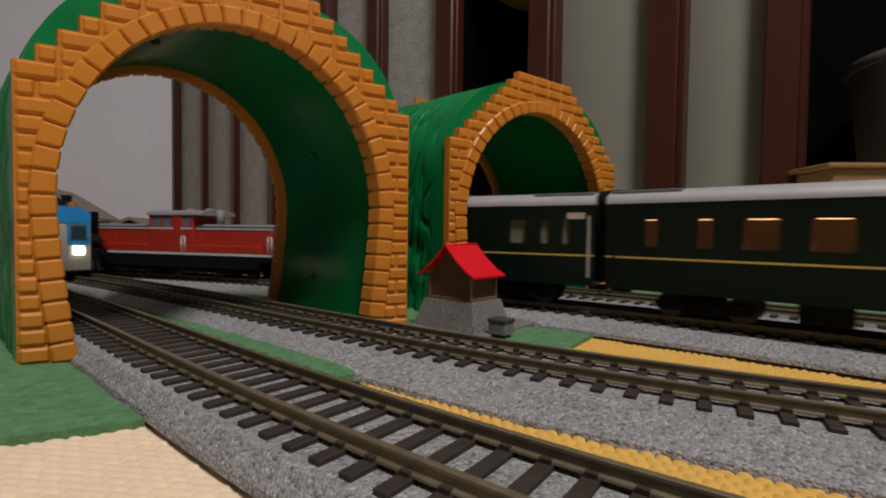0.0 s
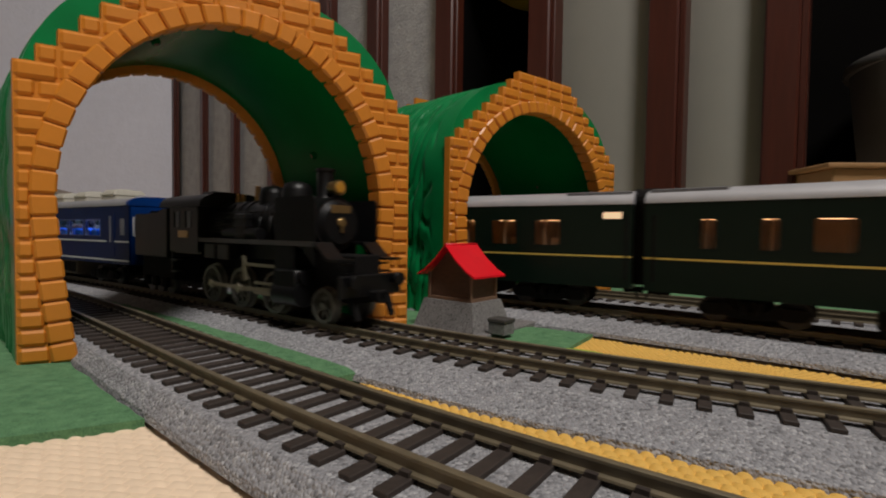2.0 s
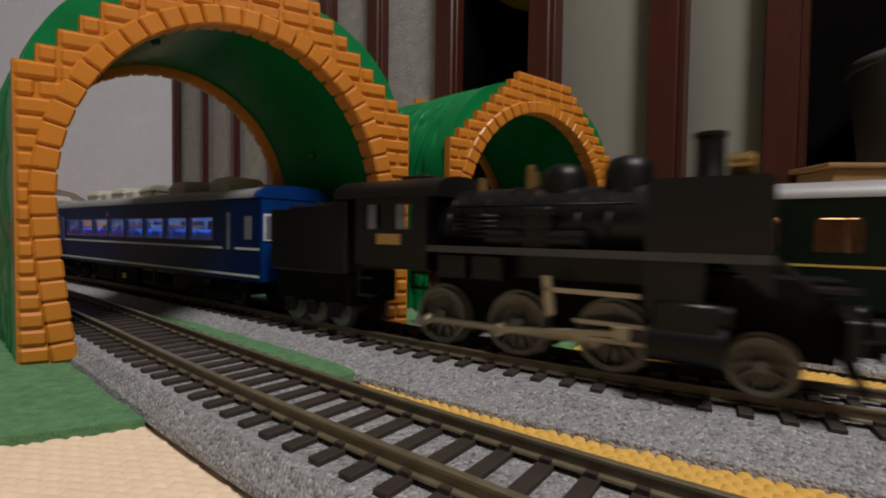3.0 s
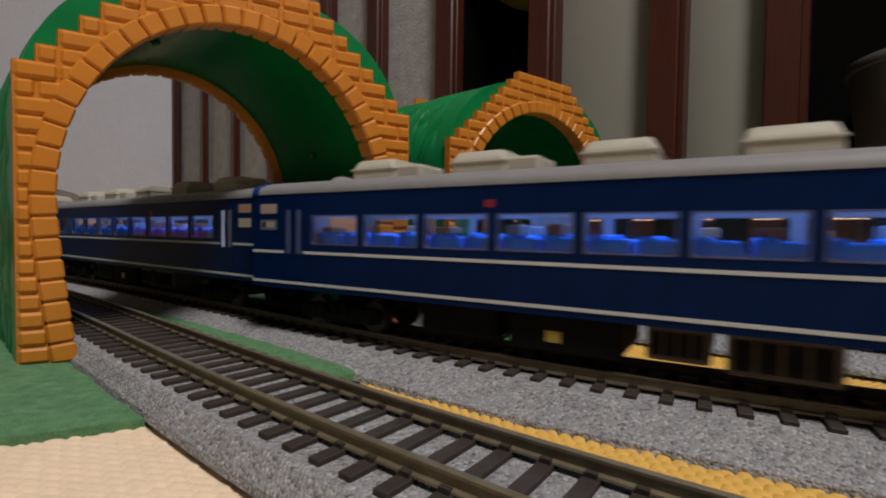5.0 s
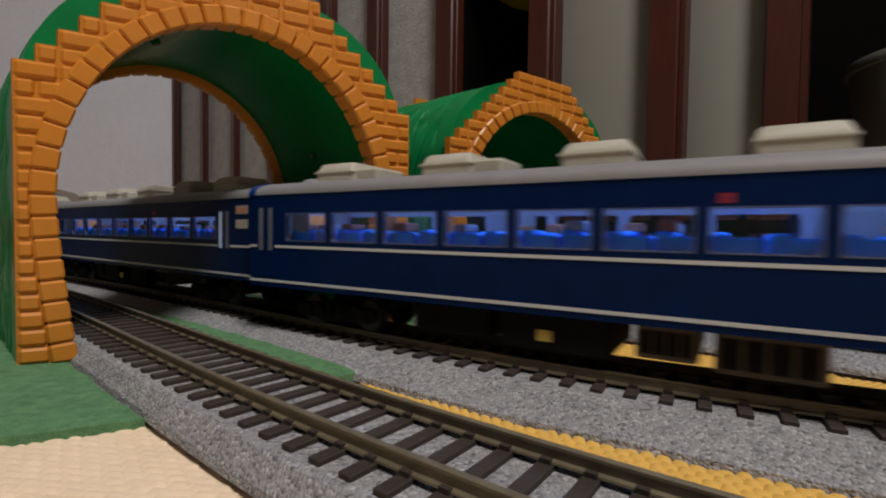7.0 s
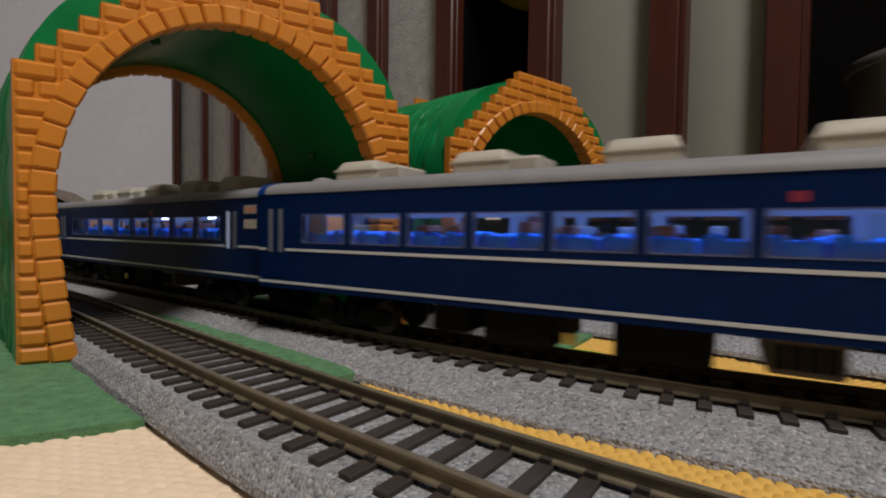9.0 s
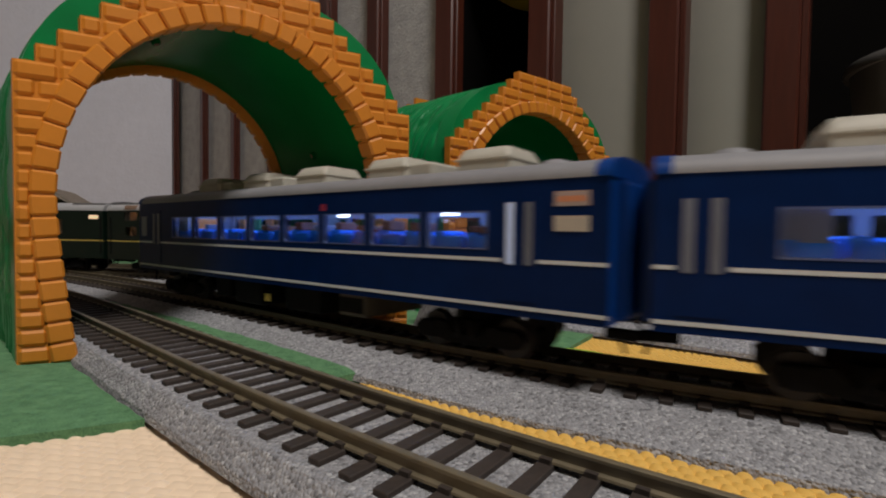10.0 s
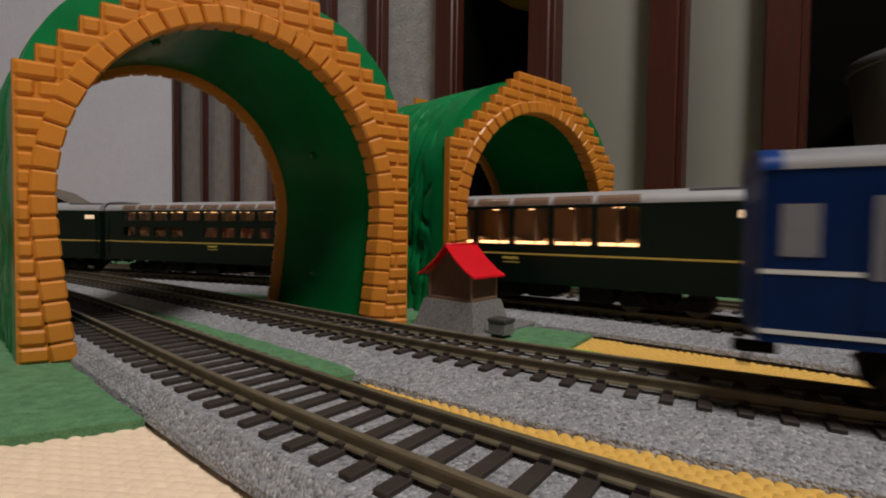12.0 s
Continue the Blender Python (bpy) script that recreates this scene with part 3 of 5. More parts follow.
def toy_tunnel(x, y, turn, axis, length, wide, high, label):
    t = thing("toy_tunnel", label, "toy tunnel", "toy tunnels")
    u = Vector((math.cos(radians(turn)), math.sin(radians(turn)), 0))
    w = Vector((math.cos(radians(axis)), math.sin(radians(axis)), 0))
    o = Vector((x, y, 0))
    place = Matrix(((u.x * wide, w.x, 0, x), (u.y * wide, w.y, 0, y), (0, 0, high, FLOOR_Z * (1 - high)), (0, 0, 0, 1)))
    # hill-shaped shell
    bm = bmesh.new()
    n, m = 190, 96
    noise.seed_set(3)
    inner, outer = [], []
    for j in range(m + 1):
        d = 4 + (length - 8) * j / m
        ri, ro = [], []
        for i in range(n + 1):
            f = i / n
            pi_ = arch_point(f, 3.5)
            ri.append(bm.verts.new((pi_[0], d, pi_[1])))
            c, hw, rise = SPAN / 2, SPAN / 2 - 0.3, 129.0 - 66.0
            a = math.pi * (1 - min(1, max(0, (f - 0.25) / 0.5)))
            if f < 0.25:
                q = (c - hw, FLOOR_Z + (66 - FLOOR_Z) * f / 0.25)
            elif f > 0.75:
                q = (c + hw, FLOOR_Z + (66 - FLOOR_Z) * (1 - f) / 0.25)
            else:
                ca, sa = math.cos(a), math.sin(a)
                q = (c + hw * math.copysign(abs(ca) ** 0.86, ca), 66 + rise * sa ** 0.86)
            bump = (noise.noise(Vector((d * 0.05, f * 20, 1.0))) * 0.9 - 1.5 * max(0, 0.22 - abs(noise.noise(Vector((d * 0.21 + f * 16, f * 15 - d * 0.03, 5.0))))) / 0.22) * min(1, max(0, d - 13) / 4, max(0, length - 13 - d) / 4)
            ro.append(bm.verts.new((q[0] + (q[0] - c) / hw * bump, d, q[1] + (bump if q[1] > 66 else 0))))
        inner.append(ri)
        outer.append(ro)
    for rows in (inner, outer):
        for r, q in zip(rows, rows[1:]):
            for i in range(n):
                bm.faces.new((r[i], r[i + 1], q[i + 1], q[i]))
    for j in (0, m):
        for i in range(n):
            bm.faces.new((inner[j][i], inner[j][i + 1], outer[j][i + 1], outer[j][i]))
    for i in (0, n):
        for j in range(m):
            bm.faces.new((inner[j][i], inner[j + 1][i], outer[j + 1][i], outer[j][i]))
    for v in bm.verts:
        v.co = place @ v.co
    part("hill_shell", bm, TUNNEL_GREEN, t, "glossy moulded green plastic shell with carved strokes", smooth=60)
    # added inner skin: shade and sheen put into a darker, patchy green
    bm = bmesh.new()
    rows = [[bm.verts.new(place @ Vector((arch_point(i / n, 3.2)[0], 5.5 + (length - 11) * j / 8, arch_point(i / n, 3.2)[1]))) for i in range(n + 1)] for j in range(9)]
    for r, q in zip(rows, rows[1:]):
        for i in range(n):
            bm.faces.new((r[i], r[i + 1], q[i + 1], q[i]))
    part("inner_skin", bm, TUNNEL_SHADE, t, "inner face in darker green with shade in its colour", smooth=60)
    # screw bosses inside
    for f, d in ((0.36, 0.42), (0.44, 0.42), (0.74, 0.55), (0.93, 0.6)):
        p, c = arch_point(f, 3.0), (SPAN / 2, 50)
        v = Vector((c[0] - p[0], 0, c[1] - p[1])).normalized()
        a = Vector((p[0], length * d, p[1]))
        bm = bmesh.new()
        cyl(bm, place @ (a + v * 0.9), place @ (a - v * 1), 1.7, 2.0, 14)
        boss = part("screw_boss", bm, TUNNEL_SHADE, t, smooth=40)
        bm = bmesh.new()
        cyl(bm, place @ (a + v * 1.2), place @ (a + v * 0.8), 1.0, 1.0, 10)
        part("screw", bm, SCREW, boss, "brown screw head")
    # brick portals
    for face, d0, d1, sign in (("front_portal", 0.0, 5.0, -1), ("rear_portal", length - 3.4, length, 1)):
        bm = bmesh.new()
        k = 80
        for f0, f1 in ((d0 + 0.6, d1 - 0.6),):
            ring_i = [arch_point(i / k, 0.0) for i in range(k + 1)]
            ring_o = [arch_point(i / k, 6.0) for i in range(k + 1)]
            vi = [[bm.verts.new((p[0], d, p[1])) for p in ring_i] for d in (f0, f1)]
            vo = [[bm.verts.new((p[0], d, p[1])) for p in ring_o] for d in (f0, f1)]
            for i in range(k):
                bm.faces.new((vi[0][i], vi[0][i + 1], vi[1][i + 1], vi[1][i]))
                bm.faces.new((vo[0][i], vo[0][i + 1], vo[1][i + 1], vo[1][i]))
                bm.faces.new((vi[0][i], vi[0][i + 1], vo[0][i + 1], vo[0][i]))
                bm.faces.new((vi[1][i], vi[1][i + 1], vo[1][i + 1], vo[1][i]))
        bricks = []
        c = (OPEN_A + OPEN_B) / 2
        for row in range(25):
            z0 = FLOOR_Z + row * COURSE
            z1 = z0 + COURSE
            lo = 5.7 * max(0, row - 16)
            hi = SPAN - lo
            gap = max(half_gap(z1, 5.8), half_gap(z0, 0.8))
            spans = [(lo, c - gap), (c + gap, hi)] if gap > 0.5 else [(lo, hi)]
            for a, b in spans:
                if b - a < 1.2:
                    continue
                box(bm, a + 0.1, d0 + 0.7, z0, b - 0.1, d1 - 0.7, z1)
                cuts = [a]
                step = 11.4
                first = 5.7 if row % 2 else step
                if a > c:
                    q = b - first
                    back = []
                    while q > a + 3:
                        back.append(q)
                        q -= step
                    cuts += back[::-1]
                else:
                    q = a + first
                    while q < b - 3:
                        cuts.append(q)
                        q += step
                cuts.append(b)
                for e, g in zip(cuts, cuts[1:]):
                    bricks.append((e, g, z0, z1))
        for v in bm.verts:
            v.co = place @ v.co
        portal = part(face, bm, BRICK_ORANGE, t, "orange moulded plastic brick portal with stepped edge")
        rnd = random.Random(5)
        for e, g, z0, z1 in bricks:
            bm = bmesh.new()
            p = rnd.uniform(0.0, 0.5)
            box(bm, e + 0.25, d0 - p if sign < 0 else d0 + 1, z0 + 0.25, g - 0.25, d1 - 1 if sign < 0 else d1 + p, z1 - 0.25, 1.0)
            for v in bm.verts:
                v.co = place @ v.co
            part("brick", bm, BRICK_ORANGE, portal)
        count = 44
        for i in range(count):
            f0, f1 = (i + 0.04) / count, (i + 0.96) / count
            bm = bmesh.new()
            q = [arch_joint(f0, -0.5), arch_joint(f1, -0.5), arch_joint(f1, 6.6), arch_joint(f0, 6.6)]
            ya, yb = (d0 - 0.9, d1 + 2.5) if sign < 0 else (d1 - 3.0, d1 + 0.9)
            prism(bm, q, ya, yb, "y")
            bmesh.ops.bevel(bm, geom=list(bm.edges), offset=0.7, segments=1, affect="EDGES")
            for v in bm.verts:
                v.co = place @ v.co
            part("voussoir", bm, BRICK_ORANGE, portal)
    return t


# ---------------------------------------------------------------- trackside hut
def hut():
    t = thing("trackside_hut", "small brown wooden hut with red gable roof on concrete plinth", "model hut")
    m = at_mm(12.4, 201.6, 0, 50)
    t.matrix_basis = m
    # local x: along the ridge, local y: along the gable side; the near corner is the origin
    L, D = 19.8, 24.9
    bm = bmesh.new()
    box(bm, -8, -9, FLOOR_Z - 0.9, L + 24, D + 5, FLOOR_Z + 1.8, 0.3)
    part("base_slab", bm, CONCRETE, t)
    bm = bmesh.new()
    lo = [(-4.5, -4.5), (L + 4.5, -4.5), (L + 4.5, D + 4.5), (-4.5, D + 4.5)]
    hi = [(-1.2, -1.2), (L + 1.2, -1.2), (L + 1.2, D + 1.2), (-1.2, D + 1.2)]
    a = [bm.verts.new((*p, FLOOR_Z + 1.7)) for p in lo]
    b = [bm.verts.new((*p, 5.2)) for p in hi]
    for i in range(4):
        bm.faces.new((a[i], a[(i + 1) % 4], b[(i + 1) % 4], b[i]))
    bm.faces.new(b)
    bm.faces.new(a[::-1])
    part("plinth", bm, CONCRETE, t, "grey cast concrete plinth with sloping sides")
    bm = bmesh.new()
    box(bm, 1, 1, 5.2, L - 1, D - 1, 17)
    prism(bm, [(1, 17), (D - 1, 17), (D / 2, 28.5)], 1, L - 1, "x")
    part("wall", bm, WOOD_BROWN, t)
    for x, y in ((0, 0), (L - 1.3, 0), (0, D - 1.3), (L - 1.3, D - 1.3)):
        bm = bmesh.new()
        box(bm, x, y, 5.2, x + 1.3, y + 1.3, 17.2, 0.15)
        part("corner_post", bm, FRAME_BROWN, t)
    for b_ in ((0, 0.1, L, 1.2), (0, D - 1.2, L, D - 0.1), (0.1, 0, 1.2, D), (L - 1.2, 0, L - 0.1, D)):
        bm = bmesh.new()
        box(bm, b_[0] + 1.3, b_[1], 5.2, b_[2] - 1.3, b_[3], 6.6, 0.12) if b_[2] - b_[0] > 5 else box(bm, b_[0], b_[1] + 1.3, 5.2, b_[2], b_[3] - 1.3, 6.6, 0.12)
        part("sill_beam", bm, FRAME_BROWN, t)
    # two roof slabs with a slight sag at the eaves
    for side in (0, 1):
        bm = bmesh.new()
        ys = [(D / 2, 30.0), (D / 2 - 6, 23.6), (D / 2 - 12, 18.8), (D / 2 - 16.2, 16.6)]
        if side:
            ys = [(D - y, z) for y, z in ys]
        outline = ys + [(y, z - 0.8) for y, z in ys[::-1]]
        prism(bm, outline, -3.2, L + 0.6, "x")
        part("roof_slab", bm, RED_ROOF, t, smooth=30)
    bm = bmesh.new()
    cyl(bm, (-3.3, D / 2, 30), (L + 0.7, D / 2, 30), 0.5, seg=8)
    part("ridge", bm, RED_ROOF, t)
    c = thing("concrete_step", "small grey concrete block with a darker top beside the hut", "block")
    c.matrix_basis = at_mm(24.5, 199.5, FLOOR_Z + 1.8, 50)
    bm = bmesh.new()
    box(bm, -4.2, -5, 0, 3.4, 3.2, 5.0, 0.35)
    part("block", bm, CONCRETE, c)
    bm = bmesh.new()
    box(bm, -4.5, -5.3, 5.0, 3.7, 3.5, 6.6, 0.3)
    part("cap", bm, SHED_WALL, c)


def model_shed(x, y, turn, w, d, eave, ridge, label):
    t = thing("model_shed", label, "model building", "model sheds")
    t.matrix_basis = at_mm(x, y, MAT_Z, turn)
    bm = bmesh.new()
    prism(bm, [(-w / 2, 0), (w / 2, 0), (w / 2, eave), (0, ridge - 2), (-w / 2, eave)], -d / 2, d / 2, "y")
    part("wall", bm, SHED_WALL, t)
    for k in range(int(eave / 7)):
        for q in (-1, 1):
            bm = bmesh.new()
            box(bm, -w / 2 - 0.6, q * (d / 2) - 0.6, k * 7 + 0.6, w / 2 + 0.6, q * (d / 2) + 0.6, k * 7 + 6.6)
            part("board", bm, SHED_WALL, t)
    for q in (-1, 1):
        bm = bmesh.new()
        sl = (ridge - eave) / (w / 2)
        e = w / 2 + 12
        prism(bm, [(0, ridge), (q * e, ridge - sl * e), (q * e, ridge - sl * e - 3), (0, ridge - 3)], -d / 2 - 10, d / 2 + 10, "y")
        part("roof_slab", bm, SHED_ROOF, t)
        for k in range(8):
            bm = bmesh.new()
            a = k / 8 * e
            b = (k + 0.97) / 8 * e
            prism(bm, [(q * a, ridge - sl * a + 0.9), (q * b, ridge - sl * b + 1.5), (q * b, ridge - sl * b), (q * a, ridge - sl * a)], -d / 2 - 10.5, d / 2 + 10.5, "y")
            part("roof_course", bm, SHED_ROOF, t)
    bm = bmesh.new()
    box(bm, -w * 0.18, -d / 2 - 1.2, 0, w * 0.18, -d / 2 + 1, eave * 0.8)
    part("door", bm, BLACK_UNDER, t)


# ---------------------------------------------------------------- rolling stock
def side_wall(bm, y0, y1, x0, x1, z0, z1, holes):
    """A wall with openings; holes are (xa, xb, za, zb)."""
    xs = sorted({x0, x1, *[h[0] for h in holes], *[h[1] for h in holes]})
    zs = sorted({z0, z1, *[h[2] for h in holes], *[h[3] for h in holes]})
    for a, b in zip(xs, xs[1:]):
        for c, d in zip(zs, zs[1:]):
            if not any(h[0] <= a + 1e-6 and h[1] >= b - 1e-6 and h[2] <= c + 1e-6 and h[3] >= d - 1e-6 for h in holes):
                box(bm, a, y0, c, b, y1, d)
    bmesh.ops.remove_doubles(bm, verts=bm.verts, dist=0.001)


def roof_outline(w, z0, rise, n=12):
    pts = []
    for i in range(n + 1):
        a = math.pi * i / n
        ca, sa = math.cos(a), math.sin(a)
        pts.append((w / 2 * math.copysign(abs(ca) ** 0.75, ca), z0 + rise * sa ** 0.9))
    return pts + [(-w / 2, z0 - 0.6), (w / 2, z0 - 0.6)]


def bogie(parent, x):
    b = new("bogie", mesh_of("bogie", bogie_mesh(), BLACK_UNDER))
    b.parent = parent
    b.location = (x * MM, 0, 0)
    for dx in (-13.5, 13.5):
        bm = bmesh.new()
        for side in (-1, 1):
            wheel(bm, 0, side * 9.4, 0, 5.3, side)
        cyl(bm, (0, -9, 0), (0, 9, 0), 1.0, seg=8)
        wset = part("wheelset", bm, WHEEL_DARK, b, "dark steel wheels")
        wset.location = (dx * MM, 0, 5.3 * MM)


def bogie_mesh():
    bm = bmesh.new()
    for side in (-1, 1):
        y = side * 13.6
        prism(bm, [(-19, 6.2), (-17, 8.2), (-8, 8.6), (-5, 5.4), (5, 5.4), (8, 8.6), (17, 8.2), (19, 6.2), (17.5, 3.6), (9, 3.4), (6, 2.6), (-6, 2.6), (-9, 3.4), (-17.5, 3.6)], y - 0.9, y + 0.9, "y")
        for dx in (-13.5, 13.5):
            box(bm, dx - 2.6, y - 1.5, 3.2, dx + 2.6, y + 1.5, 8.4, 0.4)
        for dx in (-2.6, 2.6):
            cyl(bm, (dx, y, 4.2), (dx, y, 9.6), 1.5, seg=10)
    box(bm, -4.5, -13, 5, 4.5, 13, 9.5)
    box(bm, -5, -9, 9, 5, 9, 13.2)
    return bm


def ac_unit(parent, x, z, lx, ly, high):
    """A cooling unit: an upright skirt, a lid with sloping shoulders and a raised fan cover."""
    bm = bmesh.new()
    rows = [(1.0, 1.0, -2.0), (1.0, 1.0, high * 0.5), (0.97, 0.96, high * 0.62), (0.87, 0.82, high * 0.95), (0.82, 0.76, high)]
    rings = []
    for fx, fy, dz in rows:
        a, b = lx / 2 * fx, ly / 2 * fy
        rings.append([bm.verts.new((x + p, q, z + dz)) for p, q in ((-a + 1, -b), (a - 1, -b), (a, -b + 1), (a, b - 1), (a - 1, b), (-a + 1, b), (-a, b - 1), (-a, -b + 1))])
    for r, q in zip(rings, rings[1:]):
        for k in range(8):
            bm.faces.new((r[k], r[(k + 1) % 8], q[(k + 1) % 8], q[k]))
    bm.faces.new(rings[0][::-1])
    bm.faces.new(rings[-1])
    u = part("roof_unit", bm, AC_CREAM, parent, "cream rooftop cooling unit", smooth=30)
    bm = bmesh.new()
    box(bm, x - lx * 0.5 - 0.35, -ly * 0.5 - 0.35, z + high * 0.40, x + lx * 0.5 + 0.35, ly * 0.5 + 0.35, z + high * 0.5, 0.12)
    part("lid_seam", bm, AC_CREAM, u)
    bm = bmesh.new()
    lathe(bm, [(5.2, 0), (5.0, 0.5), (3.0, 0.8)], (x, 0, z + high - 0.1), 18)
    part("fan_cover", bm, AC_CREAM, u, smooth=40)
    return u


def underfloor(parent, boxes):
    for x0, x1, z0, y in boxes:
        bm = bmesh.new()
        box(bm, x0, -y, z0, x1, y, 13.8, 0.5)
        part("equipment_box", bm, BLACK_UNDER, parent)


def coach_shell(t, half, w, z0, z1, holes, paint, roof, rise, shut=0, ends=None):
    """Sides, ends, floor and roof."""
    for side in (-1, 1):
        bm = bmesh.new()
        y = side * w / 2
        side_wall(bm, min(y, y - side * 1.1), max(y, y - side * 1.1), -half, half, z0, z1, holes)
        part("side", bm, paint, t)
    for e in (-1, 1):
        bm = bmesh.new()
        x = e * half
        box(bm, min(x, x - e * 1.2), -w / 2 + 1.1, z0, max(x, x - e * 1.2), w / 2 - 1.1, z1)
        part("end_wall", bm, ends or paint, t)
        bm = bmesh.new()
        if e == shut:
            box(bm, min(x, x + e * 0.5), -5.5, z0 + 1, max(x, x + e * 0.5), 5.5, z1 - 6, 0.1)
            part("end_door", bm, ends or paint, t)
            bm = bmesh.new()
        gw = 11.0 if ends else 5.5
        box(bm, min(x, x + e * 2.8), -gw, z0 + 1, max(x, x + e * 2.8), gw, z1 - (1 if ends else 6), 0.8)
        if e == shut:
            bm.free()
        else:
            gangway = part("gangway", bm, ends or BLACK_UNDER, t, "folded gangway between the coaches")
            for k in range(3):
                bm = bmesh.new()
                box(bm, x + e * (0.5 + k * 0.8) - 0.2, -gw - 0.6, z0 + 1, x + e * (0.5 + k * 0.8) + 0.2, gw + 0.6, z1 - (0.6 if ends else 5.4))
                part("fold", bm, ends or BLACK_UNDER, gangway)
        bm = bmesh.new()
        box(bm, min(x - e * 6, x + e * 3.2), -1.6, 7.6, max(x - e * 6, x + e * 3.2), 1.6, 10.2, 0.4)
        part("coupler", bm, BLACK_UNDER, t)
        for q in (-1, 1):
            bm = bmesh.new()
            cyl(bm, (x + e * 0.2, q * 9, 11), (x + e * 1.8, q * 9, 6), 0.5, seg=6)
            part("hose", bm, BLACK_UNDER, t)
    bm = bmesh.new()
    box(bm, -half + 1.2, -w / 2 + 1.1, z0, half - 1.2, w / 2 - 1.1, z0 + 1.6)
    part("underframe", bm, BLACK_UNDER, t)
    bm = bmesh.new()
    prism(bm, roof_outline(w + 0.5, z1 + 0.3, rise), -half - 0.2, half + 0.2, "x")
    part("roof", bm, roof, t, smooth=35)


def line_on(t, half, w, z, high, mat, label):
    for side in (-1, 1):
        bm = bmesh.new()
        y = side * w / 2
        box(bm, -half, min(y, y + side * 0.18), z - high / 2, half, max(y, y + side * 0.18), z + high / 2)
        part("stripe", bm, mat, t, label)


def window_set(t, w, holes, pane, trim):
    for side in (-1, 1):
        y = side * (w / 2 - 0.35)
        for a, b, za, zb in holes:
            bm = bmesh.new()
            ya, yb = side * (w / 2 + 0.12), side * (w / 2 - 0.5)
            ya, yb = min(ya, yb), max(ya, yb)
            f = 0.4
            box(bm, a - f, ya, za - f, b + f, yb, za)
            box(bm, a - f, ya, zb, b + f, yb, zb + f)
            box(bm, a - f, ya, za, a, yb, zb)
            box(bm, b, ya, za, b + f, yb, zb)
            for cx, cz, qx, qz in ((a, za, 1, 1), (b, za, -1, 1), (b, zb, -1, -1), (a, zb, 1, -1)):
                prism(bm, [(cx, cz), (cx + qx * 1.1, cz), (cx + qx * 0.35, cz + qz * 0.35), (cx, cz + qz * 1.1)], ya, yb, "y")
            fr = part("window_frame", bm, trim, t)
            bm = bmesh.new()
            box(bm, a, y - 0.12, za, b, y + 0.12, zb)
            p = part("pane", bm, pane, fr)
            p.visible_shadow = False


